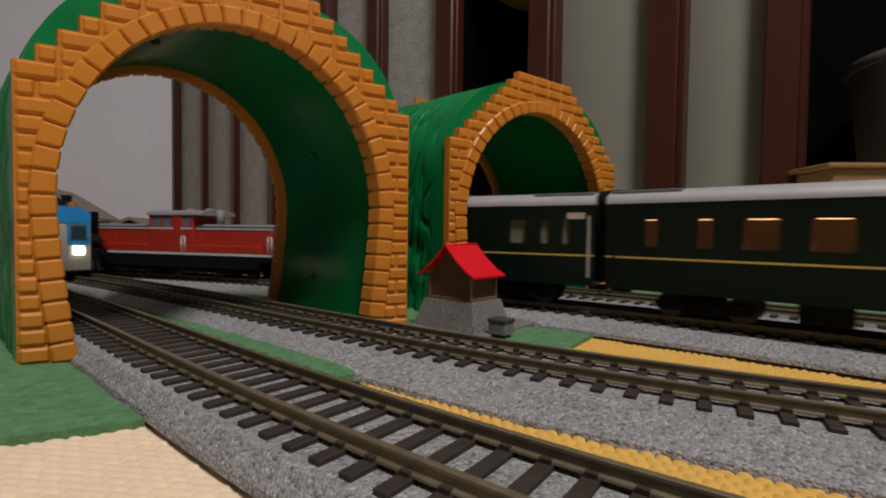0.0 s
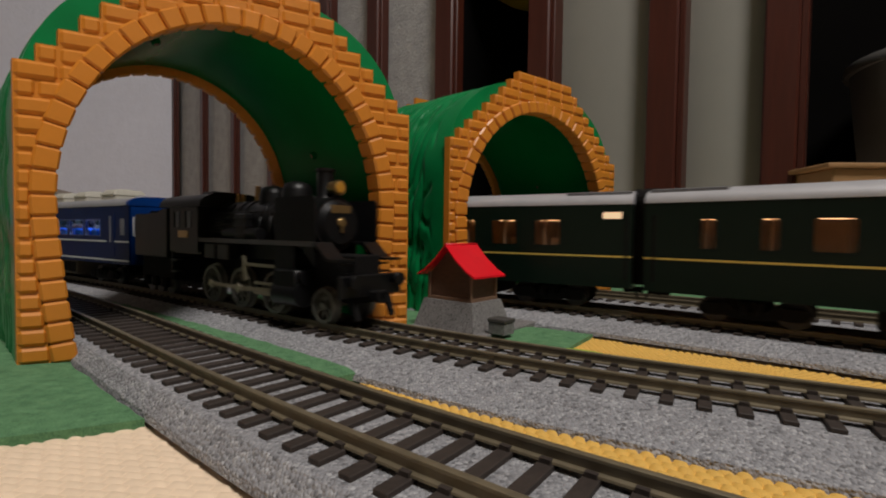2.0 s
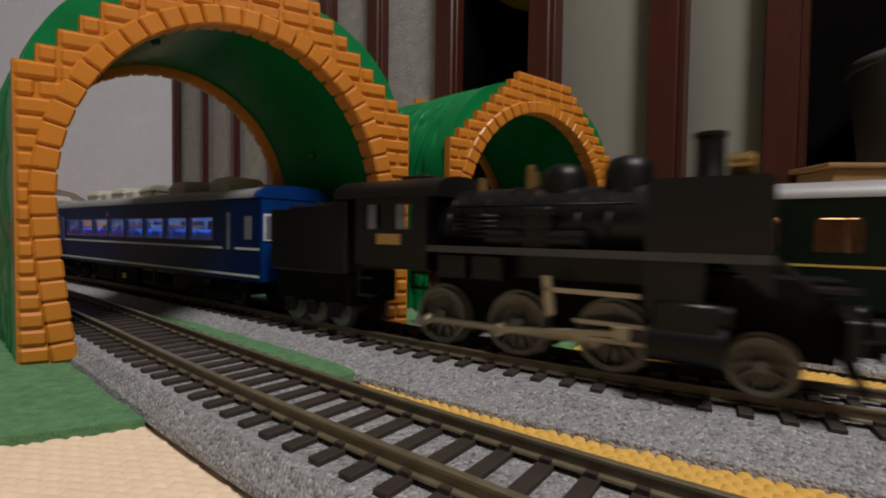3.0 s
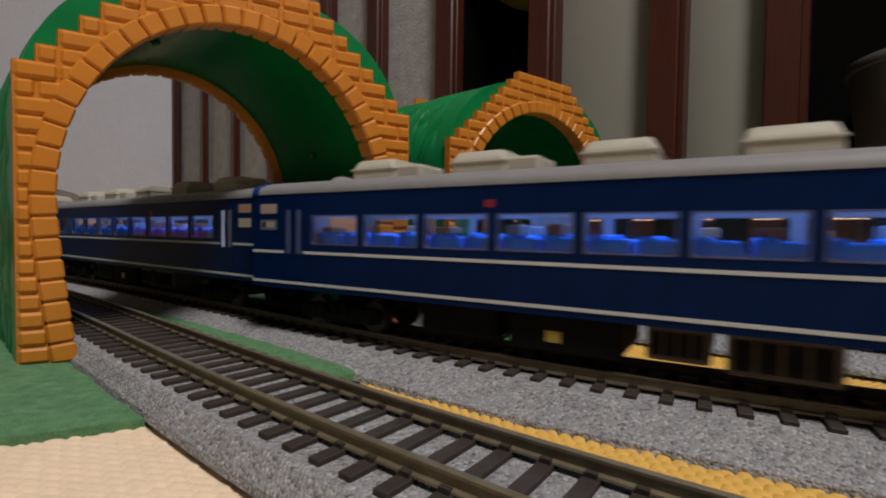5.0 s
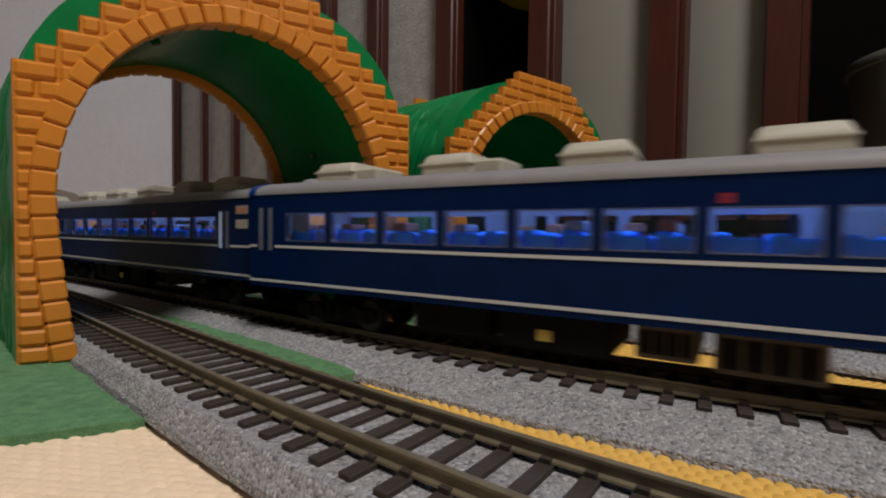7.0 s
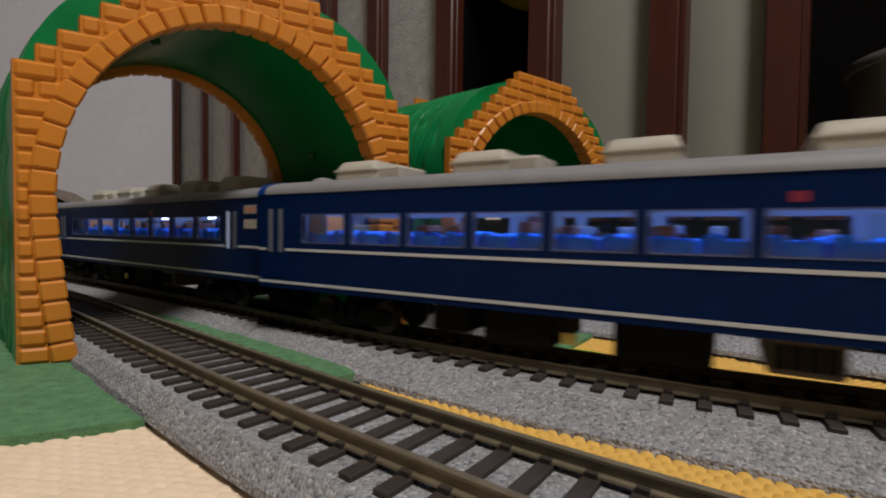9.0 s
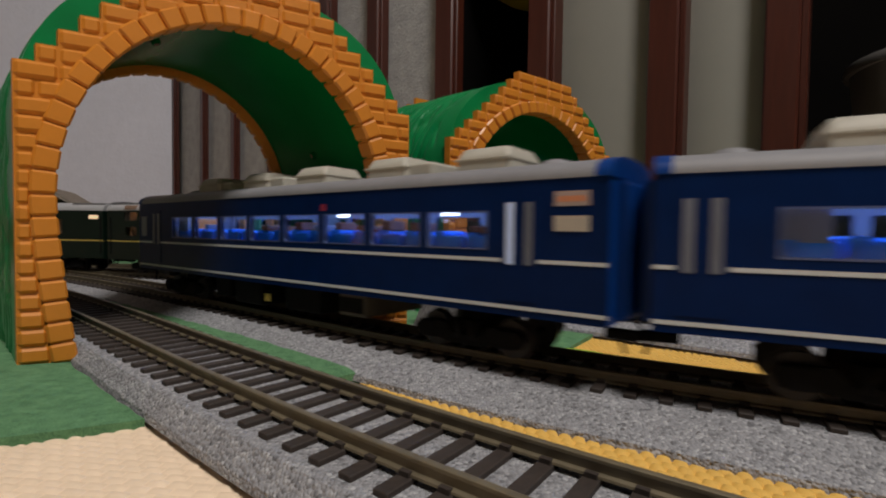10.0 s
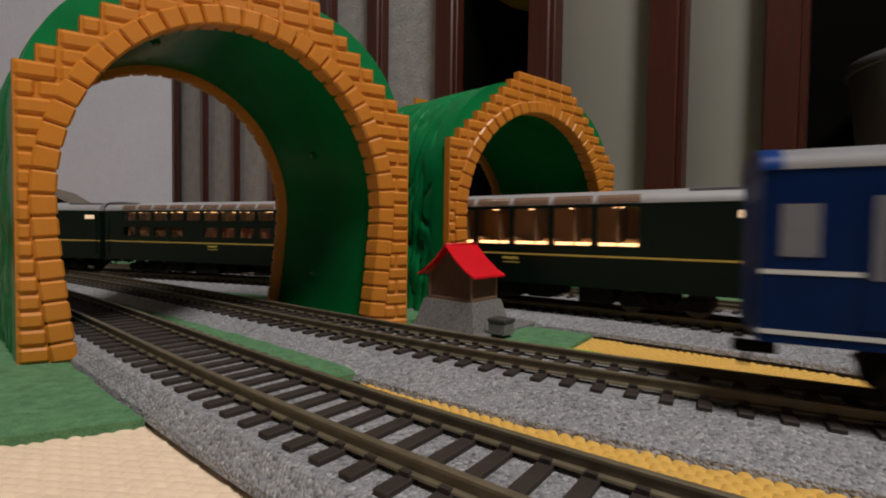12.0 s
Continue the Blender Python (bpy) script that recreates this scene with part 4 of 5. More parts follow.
def blue_coach(pitch, stripe, kind, label):
    """A blue coach with two white lines, cream roof units and lit blue seats. kind 1 has its cab end forward."""
    t = thing("passenger_coach", label, "model coach", "blue train")
    half, w, z0, z1 = pitch / 2 - 2.9, 36.0, 13.4, 49.0
    zs = stripe - 27.1
    wz0, wz1 = 30.5 + zs * 0.5, 40.3 + zs * 0.5
    first, pw, n = {4: (-97.8, 24.3, 8), 1: (-109, 23.1, 9), 2: (-106.5, 23.3, 9), 3: (-90, 23.8, 8)}[kind]
    a0, a1 = first - 1.7, first - 1.7 + n * pw
    holes = [(a0 + i * pw + 1.7, a0 + (i + 1) * pw - 1.7, wz0, wz1) for i in range(n)]
    coach_shell(t, half, w, z0, z1, holes, BLUE, ROOF_GREY, 5.0, {3: -1, 4: 1}.get(kind, 0), BLUE_ENDS)
    line_on(t, half, w, stripe, 0.95, WHITE_LINE, "white painted line")
    line_on(t, half, w, z0 + 2.3, 0.95, WHITE_LINE, "white painted line")
    window_set(t, w, holes, PANE, FRAME_BLUE)
    # doors and sign plates
    for e in (-1, 1):
        for side in (-1, 1):
            y = side * w / 2
            xd = e * (half - (21.7 if kind == 3 and e < 0 else 9.6 if kind in (1, 2) and e < 0 else 23))
            bm = bmesh.new()
            ya, yb = min(y, y + side * 0.22), max(y, y + side * 0.22)
            box(bm, xd - 5.2, ya, z0 + 4, xd + 5.2, yb, z1 - 4.2)
            d = part("door", bm, BLUE, t)
            for q in (0.0,) if kind == 4 and e > 0 else (-2.7, 2.7):
                bm = bmesh.new()
                box(bm, xd + q - 1.1, y - 0.3 if side > 0 else y - 0.42, wz0 - 4, xd + q + 1.1, y + 0.42 if side > 0 else y + 0.3, wz1 + 2.4)
                part("door_light", bm, FRAME_BLUE if e < 0 and kind == 4 else LIT_DOOR if e > 0 and kind in (1, 2, 3) and q < 0 else DOOR_GLASS, d, "narrow door window")
            xs = e * (half - 9.0)
            if kind in (1, 2) and e < 0:
                continue
            if kind == 3 and e < 0:
                bm = bmesh.new()
                xs = -half + 6.5
                box(bm, xs - 3.2, ya, wz0 + 0.2, xs + 3.2, yb, wz1 + 1.0)
                part("frosted_window", bm, FROSTED, t, "frosted pale window")
                continue
            if kind == 4 and e > 0:
                bm = bmesh.new()
                box(bm, half - 10.5, ya, wz0 + 0.6, half - 5.5, yb, wz1 + 0.6)
                part("frosted_window", bm, FROSTED, t, "frosted pale window")
                ye = side * 11.5
                bm = bmesh.new()
                box(bm, half, ye - 4.6, wz0, half + 0.5, ye + 4.6, wz1 + 1.6, 0.2)
                f = part("cab_window", bm, WHITE_LINE, t, "white-framed cab window")
                bm = bmesh.new()
                box(bm, half + 0.3, ye - 3.7, wz0 + 0.9, half + 0.65, ye + 3.7, wz1 + 0.7, 0.1)
                part("pane", bm, DOOR_GLASS, f, "grey cab window pane")
                continue
            for zz, hh in ((wz1 + 1.2, 3.6), (wz1 - 5.0, 3.8)):
                bm = bmesh.new()
                box(bm, xs - 4.4, ya, zz, xs + 4.4, yb, zz + hh, 0.0)
                low = zz < wz1
                plate = part("sign_plate", bm, DOOR_GLASS if low and e < 0 else CREAM_SIGN if low else PINK_SIGN, t, "cream sign plate" if low and e > 0 else "dull sign plate")
                if low and e < 0:
                    for dx in (-2.2, 0.2, 2.6):
                        bm = bmesh.new()
                        box(bm, xs + dx - 0.9, y + side * 0.2 - 0.1, zz + 0.9, xs + dx + 0.6, y + side * 0.2 + 0.1, zz + hh - 0.9)
                        part("slot", bm, BLACK_UNDER if dx < 0 else CREAM_SIGN, plate)
            if e > 0:
                bm = bmesh.new()
                for k in range(3):
                    box(bm, xs - 3.2 + k * 2.4, y + side * 0.2 - 0.1, wz1 + 2.2, xs - 1.6 + k * 2.4, y + side * 0.2 + 0.1, wz1 + 3.6)
                part("sign_bar", bm, ORANGE_CARD, t)
    # lining, seats, partitions and the lamp tube
    for side in (-1, 1):
        bm = bmesh.new()
        y = side * (w / 2 - 1.3)
        side_wall(bm, min(y, y - side * 0.3), max(y, y - side * 0.3), -half + 1.4, half - 1.4, z0 + 1.6, z1 - 0.7, holes)
        part("lining", bm, LINING, t, "pale inner lining")
    bm = bmesh.new()
    box(bm, -half + 1.4, -w / 2 + 1.7, z1 - 0.5, half - 1.4, w / 2 - 1.7, z1 - 0.2)
    part("inner_ceiling", bm, LINING, t)
    rnd = random.Random(kind * 7)
    for i in range(n):
        x = a0 + (i + 0.5) * pw
        for y in (-9.5, 9.5):
            for dx in (-pw * 0.34, pw * 0.16):
                bm = bmesh.new()
                back = wz0 + rnd.uniform(4.0, 4.8)
                box(bm, x + dx - 2.2, y - 5.6, z0 + 1.6, x + dx + 1.6, y + 5.6, back, 0.6)
                box(bm, x + dx - 2.2, y - 5.6, z0 + 1.6, x + dx + 8.0, y + 5.6, wz0 + 3.4, 0.5)
                seat = part("seat", bm, SEAT_BLUE, t, "blue seat")
                if rnd.random() < 0.4:
                    bm = bmesh.new()
                    box(bm, x + dx - 1.6, y - 4.2, back - 0.3, x + dx + rnd.uniform(1.4, 4.0), y + 4.2, back + rnd.uniform(1.6, 3.2), 0.4)
                    part("headrest", bm, rnd.choice((SEAT_COVER, SEAT_COVER, CABIN_DARK, LINING)), seat, "padded seat head")
    # notices on the first window bays
    for k, dx, mat in ((1, 5.0, ORANGE_CARD), (2, -5.5, GREEN_CARD), (2, 4.5, ORANGE_CARD)) if kind != 2 else ((2, -4, ORANGE_CARD), (3, 3, SEAT_COVER)):
        x = a0 + (k + 0.5) * pw + dx
        bm = bmesh.new()
        box(bm, x - 2.6, -3.2, wz0 + 3.5, x + 2.6, -2.6, wz1 - 0.6)
        part("poster", bm, mat, t)
    for x in (a0 - 0.4, a1 + 0.4):
        bm = bmesh.new()
        box(bm, x - 0.5, -w / 2 + 1.2, z0 + 1.6, x + 0.5, w / 2 - 1.2, z1 - 0.5)
        part("partition", bm, LINING, t)
        bm = bmesh.new()
        box(bm, x + (0.6 if x < 0 else -0.9), -8, wz0 + 1, x + (0.9 if x < 0 else -0.6), 8, wz1)
        part("poster", bm, ORANGE_CARD, t)
    bm = bmesh.new()
    box(bm, a0, -6, z1 - 1.3, a1, 6, z1 - 0.7)
    part("lamp_panel", bm, LIGHT_COOL, t, "cool white lamp panel along the ceiling")
    for k, (a, b, za, zb) in enumerate(holes):
        if k % 4 == 3:
            # added panel; its grey stands in for the haze of the lit window
            bm = bmesh.new()
            box(bm, a - 0.5, w / 2 - 2.2, za + 3.0, b - 4, w / 2 - 1.9, zb + 0.5)
            part("haze_panel", bm, DOOR_GLASS, t, "added grey panel in place of lit haze at the far window")
        if k == 0 and kind in (1, 2, 3):
            bm = bmesh.new()
            box(bm, a - 0.3, -w / 2 + 3.0, za - 1, b - 11, -w / 2 + 3.5, zb + 0.5)
            part("lobby_screen", bm, LINING, t, "pale screen behind the first window")
        if kind == 3 and k in (5, 7):
            bm = bmesh.new()
            box(bm, a + 2, -13.5, zb - 0.5, a + 7, -12.7, zb + 0.3)
            part("lamp_tube", bm, LIGHT_SPOT, t, "small bright lamp")
    # roof, with the blue end walls standing up to it
    zr = z1 + 5.0
    for e in (-1, 1):
        bm = bmesh.new()
        xa, xb = e * (half + 0.35), e * (half - 3.4)
        prism(bm, roof_outline(w + 0.8, z1 + 0.3, 5.2), min(xa, xb), max(xa, xb), "x")
        part("end_cap", bm, BLUE_ENDS, t, "blue end above the gangway", smooth=35)
    mains, lows, vents = {4: ((-77, -36, 5, 42, 84), (0, 1), (-100, 108)), 3: ((-70, -29, 10, 51, 90), (0, 1, 3), (-100, 109)), 1: ((-93, -45, 1.5, 46.5, 90), (0, 1), (-114, 111)), 2: ((-89, -40, 6.5, 51, 92), (0, 1), (-114, 111))}[kind]
    for k, x in enumerate(mains):
        ac_unit(t, x, zr, 18.5, 20, 6.4)
        if k in lows:
            bm = bmesh.new()
            box(bm, x + 8, -8, zr - 2, x + 19, 8, zr + 4.0, 0.8)
            part("low_duct", bm, AC_CREAM, t, "low cream duct beside the cooling unit", smooth=35)
    for x in vents:
        bm = bmesh.new()
        lathe(bm, [(4.6, 0), (4.8, 0.8), (3.6, 2.4), (1.2, 3.0)], (x, 0, zr - 0.6), 16)
        part("ventilator", bm, ROOF_GREY, t, smooth=50)
    for side in (-1, 1):
        bm = bmesh.new()
        y = side * w / 2
        for k in range(2):
            mark = {4: -29, 1: 31, 2: 37, 3: 27}[kind]
            box(bm, mark + k * 1.7, min(y, y + side * 0.15), z1 - 6.6, mark + 1.3 + k * 1.7, max(y, y + side * 0.15), z1 - 4.4)
        part("red_mark", bm, RED_MARK, t, "small faded red mark")
    bogie(t, -half + 42)
    bogie(t, half - 42)
    underfloor(t, [(-52, -26, 4.2, 15.5), (-22, 8, 3.2, 16)] if kind in (1, 4) else [(-52, -40, 5.0, 15), (-34, -14, 3.6, 16), (2, 24, 4.0, 15.5)])
    for a, b, zz in ((14, 28, 5.0), (31, 52, 3.8)) if kind in (1, 4) else ((34, 48, 5.4),):
        bm = bmesh.new()
        box(bm, a, -15.5, zz, b, 15.5, 13.6, 0.6)
        q = part("generator_box", bm, BOX_BROWN, t, "dusty brown equipment box")
        for k in range(4):
            bm = bmesh.new()
            box(bm, a + 1.2 + k * (b - a - 2) / 4, -15.9, zz + 1.4, a + (k + 0.8) * (b - a - 2) / 4 + 1.2, -15.4, 12)
            part("vent", bm, BLACK_UNDER, q)
    bm = bmesh.new()
    box(bm, -11, -16.2, 6, -7, -15.8, 9)
    part("notice", bm, GOLD_LINE, t, "small yellow notice plate")
    return t


def green_coach(pitch, kind, label):
    """A dark green coach with a gold line and silver roof. kind: cabin, panorama, salon or generator."""
    t = thing("sleeping_coach", label, "model coach", "green train")
    half, w, z0, z1 = pitch / 2 - 4.6, 36.0, 10.8, 49.5
    holes = []
    if kind == "cabin":
        spans = ((-101, -95), (-80, -74), (-64, -52), (-43, -30.5), (-20, -8), (2.4, 15), (25.5, 39), (48.7, 62.5), (72, 85))
        holes = [(a, b, 30.0, 42.0) for a, b in spans]
    elif kind == "panorama":
        n = 9
        a0, pw = -half + 18, (2 * half - 74) / n
        for i in range(n):
            holes.append((a0 + i * pw + 1.2, a0 + (i + 1) * pw - 1.2, 41.5, 47.8))
            if i % 5 != 4:
                holes.append((a0 + i * pw + 2.0, a0 + (i + 1) * pw - 2.0, 29.5, 36.5))
    elif kind == "salon":
        holes = [(42.4 - 20.9 * i, 61.0 - 20.9 * i, 30.0, 47.6) for i in range(6)]
    else:
        holes = [(a, b, 30.5, 42.0) for a, b in ((-73, -66), (-57, -50), (64.3, 73), (80.5, 85.7), (91.3, 95.6))]
    coach_shell(t, half, w, z0, z1, holes, GREEN_DARK, ROOF_SILVER, 6.2)
    line_on(t, half, w, 25.2, 0.8, GOLD_LINE, "gold painted line")
    window_set(t, w, holes, PANE_WARM, GREEN_DARK)
    lit = kind != "generator"
    # compartments
    rnd = random.Random(len(label))
    bm = bmesh.new()
    box(bm, -half + 3, 1.5, z0 + 1.6, half - 3, 2.3, z1 - 0.5)
    part("corridor_wall", bm, SEAT_BROWN if lit else ROOF_GREY, t)
    k = -half + 24
    while k < half - 20:
        bm = bmesh.new()
        box(bm, k - 0.4, -w / 2 + 1.3, z0 + 1.6, k + 0.4, 1.4, z1 - 0.6)
        part("partition", bm, CABIN_DARK if lit else ROOF_GREY, t)
        if lit:
            bm = bmesh.new()
            box(bm, k + 3, -15, z0 + 1.6, k + 9, -3, 33.5, 0.6)
            part("berth", bm, SEAT_BROWN, t)
        k += (2 * half - 44) / 9
    if lit:
        for a, b, za, zb in holes:
            if zb > 40:
                bm = bmesh.new()
                m_ = (a + b) / 2
                tall = zb - za > 14
                box(bm, m_ - (3.5 if tall else 5), -12.4, zb - 0.1, m_ + (1 if tall else 5), -11.4, zb + 0.5)
                part("lamp_tube", bm, LIGHT_WARM, t, "warm yellow lamp tube")
                if tall:
                    # glowing strip in place of the lamp's reflection on the sill
                    bm = bmesh.new()
                    box(bm, a + 0.6, -w / 2 + 1.6, za + 0.1, b - 0.6, -w / 2 + 2.6, za + 1.5, 0.2)
                    part("sill_glow", bm, LIGHT_WARM, t, "glowing strip in place of lamplight reflected on the sill")
    if kind in ("panorama", "salon"):
        out = roof_outline(w + 0.8, z1 + 0.3, 6.2)
        for a, b, za, zb in holes:
            if zb > 47:
                for q in (out[0:3], out[10:13]):
                    bm = bmesh.new()
                    prism(bm, [(p[0] * 1.004, p[1] + 0.15) for p in q] + [(p[0] * 0.97, p[1] - 0.1) for p in q[::-1]], a, b, "x")
                    part("roof_window", bm, ROOF_GLASS, t, "curved smoked roof window")
    # roof ends: flat grey service panels
    for e in (-1, 1):
        for side in (-1, 1):
            bm = bmesh.new()
            vs = box(bm, e * (half - 16) - 15, side * 10.5 - 4.5, z1 + 3.2, e * (half - 16) + 15, side * 10.5 + 4.5, z1 + 5.9, 0.4)
            part("roof_panel", bm, PANEL_GREY, t, "flat grey roof panel")
        bm = bmesh.new()
        xa, xb = e * (half - 0.5), e * (half + 4.3)
        prism(bm, roof_outline(27, z1 + 1.5, 6.0), min(xa, xb), max(xa, xb), "x")
        box(bm, min(xa, xb), -13.5, z0 + 2, max(xa, xb), 13.5, z1 + 1.2, 0.8)
        part("bellows", bm, BLACK_UNDER, t, "black rounded gangway bellows")
        if e < 0:
            continue
        bm = bmesh.new()
        box(bm, half - 13, -w / 2 - 0.15, 42.6, half - 4.6, -w / 2, 45.6)
        part("end_window", bm, LIT_SIGN if lit and e > 0 else CREAM_SIGN, t, "small lit destination window")
    for x in (-half + 4, half - 2.5):
        bm = bmesh.new()
        box(bm, x - 0.6, -w / 2 - 0.4, z0 + 4, x + 0.6, -w / 2, 44)
        part("handrail", bm, SILVER if kind == "generator" else BLACK_UNDER, t)
    # crest below the line, as plain bars
    for dx, wd, zz in ((-3.6, 3.0, 22.4), (2.0, 3.0, 22.4), (-1.0, 2.4, 22.2), (-0.3, 9.0, 20.6)):
        bm = bmesh.new()
        box(bm, dx - wd / 2, -w / 2 - 0.2, zz, dx + wd / 2, -w / 2, zz + (1.2 if wd < 5 else 0.5))
        part("crest_bar", bm, GOLD_LINE, t)
    if kind == "generator":
        # added panels that make these windows look pale
        for a, b, za, zb in holes[::2] + holes[3:4]:
            bm = bmesh.new()
            box(bm, a + 0.2, -w / 2 + 1.6, za, b - (0.2 if b - a > 6 else 1.6), -w / 2 + 2.0, zb)
            part("pane_backing", bm, PALE_BACKING, t, "added pale green-grey panel behind the window")
        bm = bmesh.new()
        for q in ((-half + 8, 36, 2, 8), (-half + 8, 36, 6, 1.6), (-half + 16, 35, 1.8, 9)):
            box(bm, q[0], -w / 2 - 0.2, q[1], q[0] + q[2], -w / 2, q[1] + q[3])
        part("white_mark", bm, WHITE_LINE, t)
        for k in range(4):
            bm = bmesh.new()
            box(bm, -half + 28 + k * 30, -9, z1 + 5, -half + 48 + k * 30, 9, z1 + 8, 0.8)
            part("roof_unit", bm, ROOF_SILVER, t)
    for x in (-half + 40, half - 40):
        bogie(t, x)
    underfloor(t, [(-46, -30, 3.5, 15.5), (-20, 2, 3, 16), (8, 20, 4, 15.5), (34, 50, 3.4, 16)])
    return t


def red_diesel():
    t = thing("diesel_locomotive", "red diesel locomotive with middle cab, grey tops and white line", "model locomotive")
    h, w = 104.0, 33.0
    bm = bmesh.new()
    box(bm, -h, -w / 2, 12, h, w / 2, 17, 0.4)
    part("frame", bm, BLACK_UNDER, t)
    for a, b in ((-h + 1, -7), (34, h - 1)):
        bm = bmesh.new()
        box(bm, a, -13.5, 17, b, 13.5, 36, 0.8)
        hood = part("hood", bm, RED_LOCO, t)
        bm = bmesh.new()
        box(bm, a + 0.4, -13.2, 36, b - 0.4, 13.2, 39, 1.0)
        part("hood_top", bm, ROOF_GREY, hood, "grey hood top")
        for k in range(9):
            for side in (-1, 1):
                bm = bmesh.new()
                x = a + 6 + k * (b - a - 14) / 8
                box(bm, x - 2.4, side * 13.5 - 0.3, 22, x + 2.4, side * 13.5 + 0.3, 33)
                part("louvre_door", bm, RED_LOCO, hood)
    cab_holes = [(-5, 4, 37, 44.5), (6, 14, 37, 44.5), (25, 32, 37, 44.5)]
    bm = bmesh.new()
    for side in (-1, 1):
        y = side * w / 2
        side_wall(bm, min(y, y - side), max(y, y - side), -7, 34, 17, 46, cab_holes)
    box(bm, -7, -w / 2 + 1, 17, -6, w / 2 - 1, 46)
    box(bm, 33, -w / 2 + 1, 17, 34, w / 2 - 1, 46)
    cab = part("cab", bm, RED_LOCO, t)
    for side in (-1, 1):
        y = side * (w / 2 - 0.6)
        for a, b, za, zb in cab_holes:
            bm = bmesh.new()
            box(bm, a, y - 0.15, za, b, y + 0.15, zb)
            part("pane", bm, DOOR_GLASS, cab, "grey cab window pane")
        bm = bmesh.new()
        y = side * w / 2
        box(bm, -7, min(y, y + side * 0.25), 35.2, 34, max(y, y + side * 0.25), 36.4)
        part("stripe", bm, WHITE_LINE, cab, "thin white line under the cab windows")
        bm = bmesh.new()
        box(bm, 16.5, min(y, y + side * 0.3), 18.5, 23.5, max(y, y + side * 0.3), 44.5, 0.1)
        part("cab_door", bm, RED_LOCO, cab)
        bm = bmesh.new()
        y = side * 15.2
        box(bm, -88, y - 1.3, 18, -8, y + 1.3, 23.5, 0.3)
        part("side_box", bm, RED_LOCO, t, "low red equipment box along the running plate")
        bm = bmesh.new()
        box(bm, 36, y - 1.3, 18, 92, y + 1.3, 23.5, 0.3)
        part("side_box", bm, RED_LOCO, t, "low red equipment box along the running plate")
    bm = bmesh.new()
    prism(bm, roof_outline(w + 1.5, 46.2, 3.6), -9, 44, "x")
    part("cab_roof", bm, ROOF_GREY, t, smooth=35)
    for x in (16, 34):
        bm = bmesh.new()
        lathe(bm, [(3.2, 0), (3.0, 1.2), (1.6, 1.9)], (x, 0, 49.4), 12)
        part("roof_vent", bm, ROOF_GREY, t)
    for side in (-1, 1):
        bm = bmesh.new()
        box(bm, -h + 0.5, side * (w / 2) - 0.3, 16.2, h - 0.5, side * (w / 2) + 0.3, 17.8)
        part("stripe", bm, WHITE_LINE, t, "white line along the frame")
        for x in (-h + 2, 24, h - 4):
            bm = bmesh.new()
            for dx in (0, 3.0):
                cyl(bm, (x + dx, side * (w / 2 + 0.2), 17), (x + dx, side * (w / 2 + 0.2), 30), 0.4, seg=6)
            cyl(bm, (x, side * (w / 2 + 0.2), 30), (x + 3.0, side * (w / 2 + 0.2), 30), 0.4, seg=6)
            part("handrail", bm, WHITE_LINE, t, "white handrail")
    bm = bmesh.new()
    cyl(bm, (48, -4, 38), (48, -4, 50), 2.6, seg=12)
    part("exhaust", bm, ROOF_GREY, t, "grey exhaust pipe")
    for x in (-68, 0, 68):
        bogie(t, x)
    underfloor(t, [(-46, -22, 3, 15.5), (22, 46, 3, 15.5)])
    for side in (-1, 1):
        bm = bmesh.new()
        box(bm, -92, side * 16 - 0.5, 7, 92, side * 16 + 0.5, 12.5)
        part("skirt", bm, BLACK_UNDER, t, "black side skirt")
        for a, b in ((-h + 1, -7), (34, h - 1)):
            bm = bmesh.new()
            box(bm, a + 0.5, side * 13.7 - 0.25, 35.2, b - 0.5, side * 13.7 + 0.25, 36.2)
            part("stripe", bm, WHITE_LINE, t, "thin white line under the hood top")
    return t


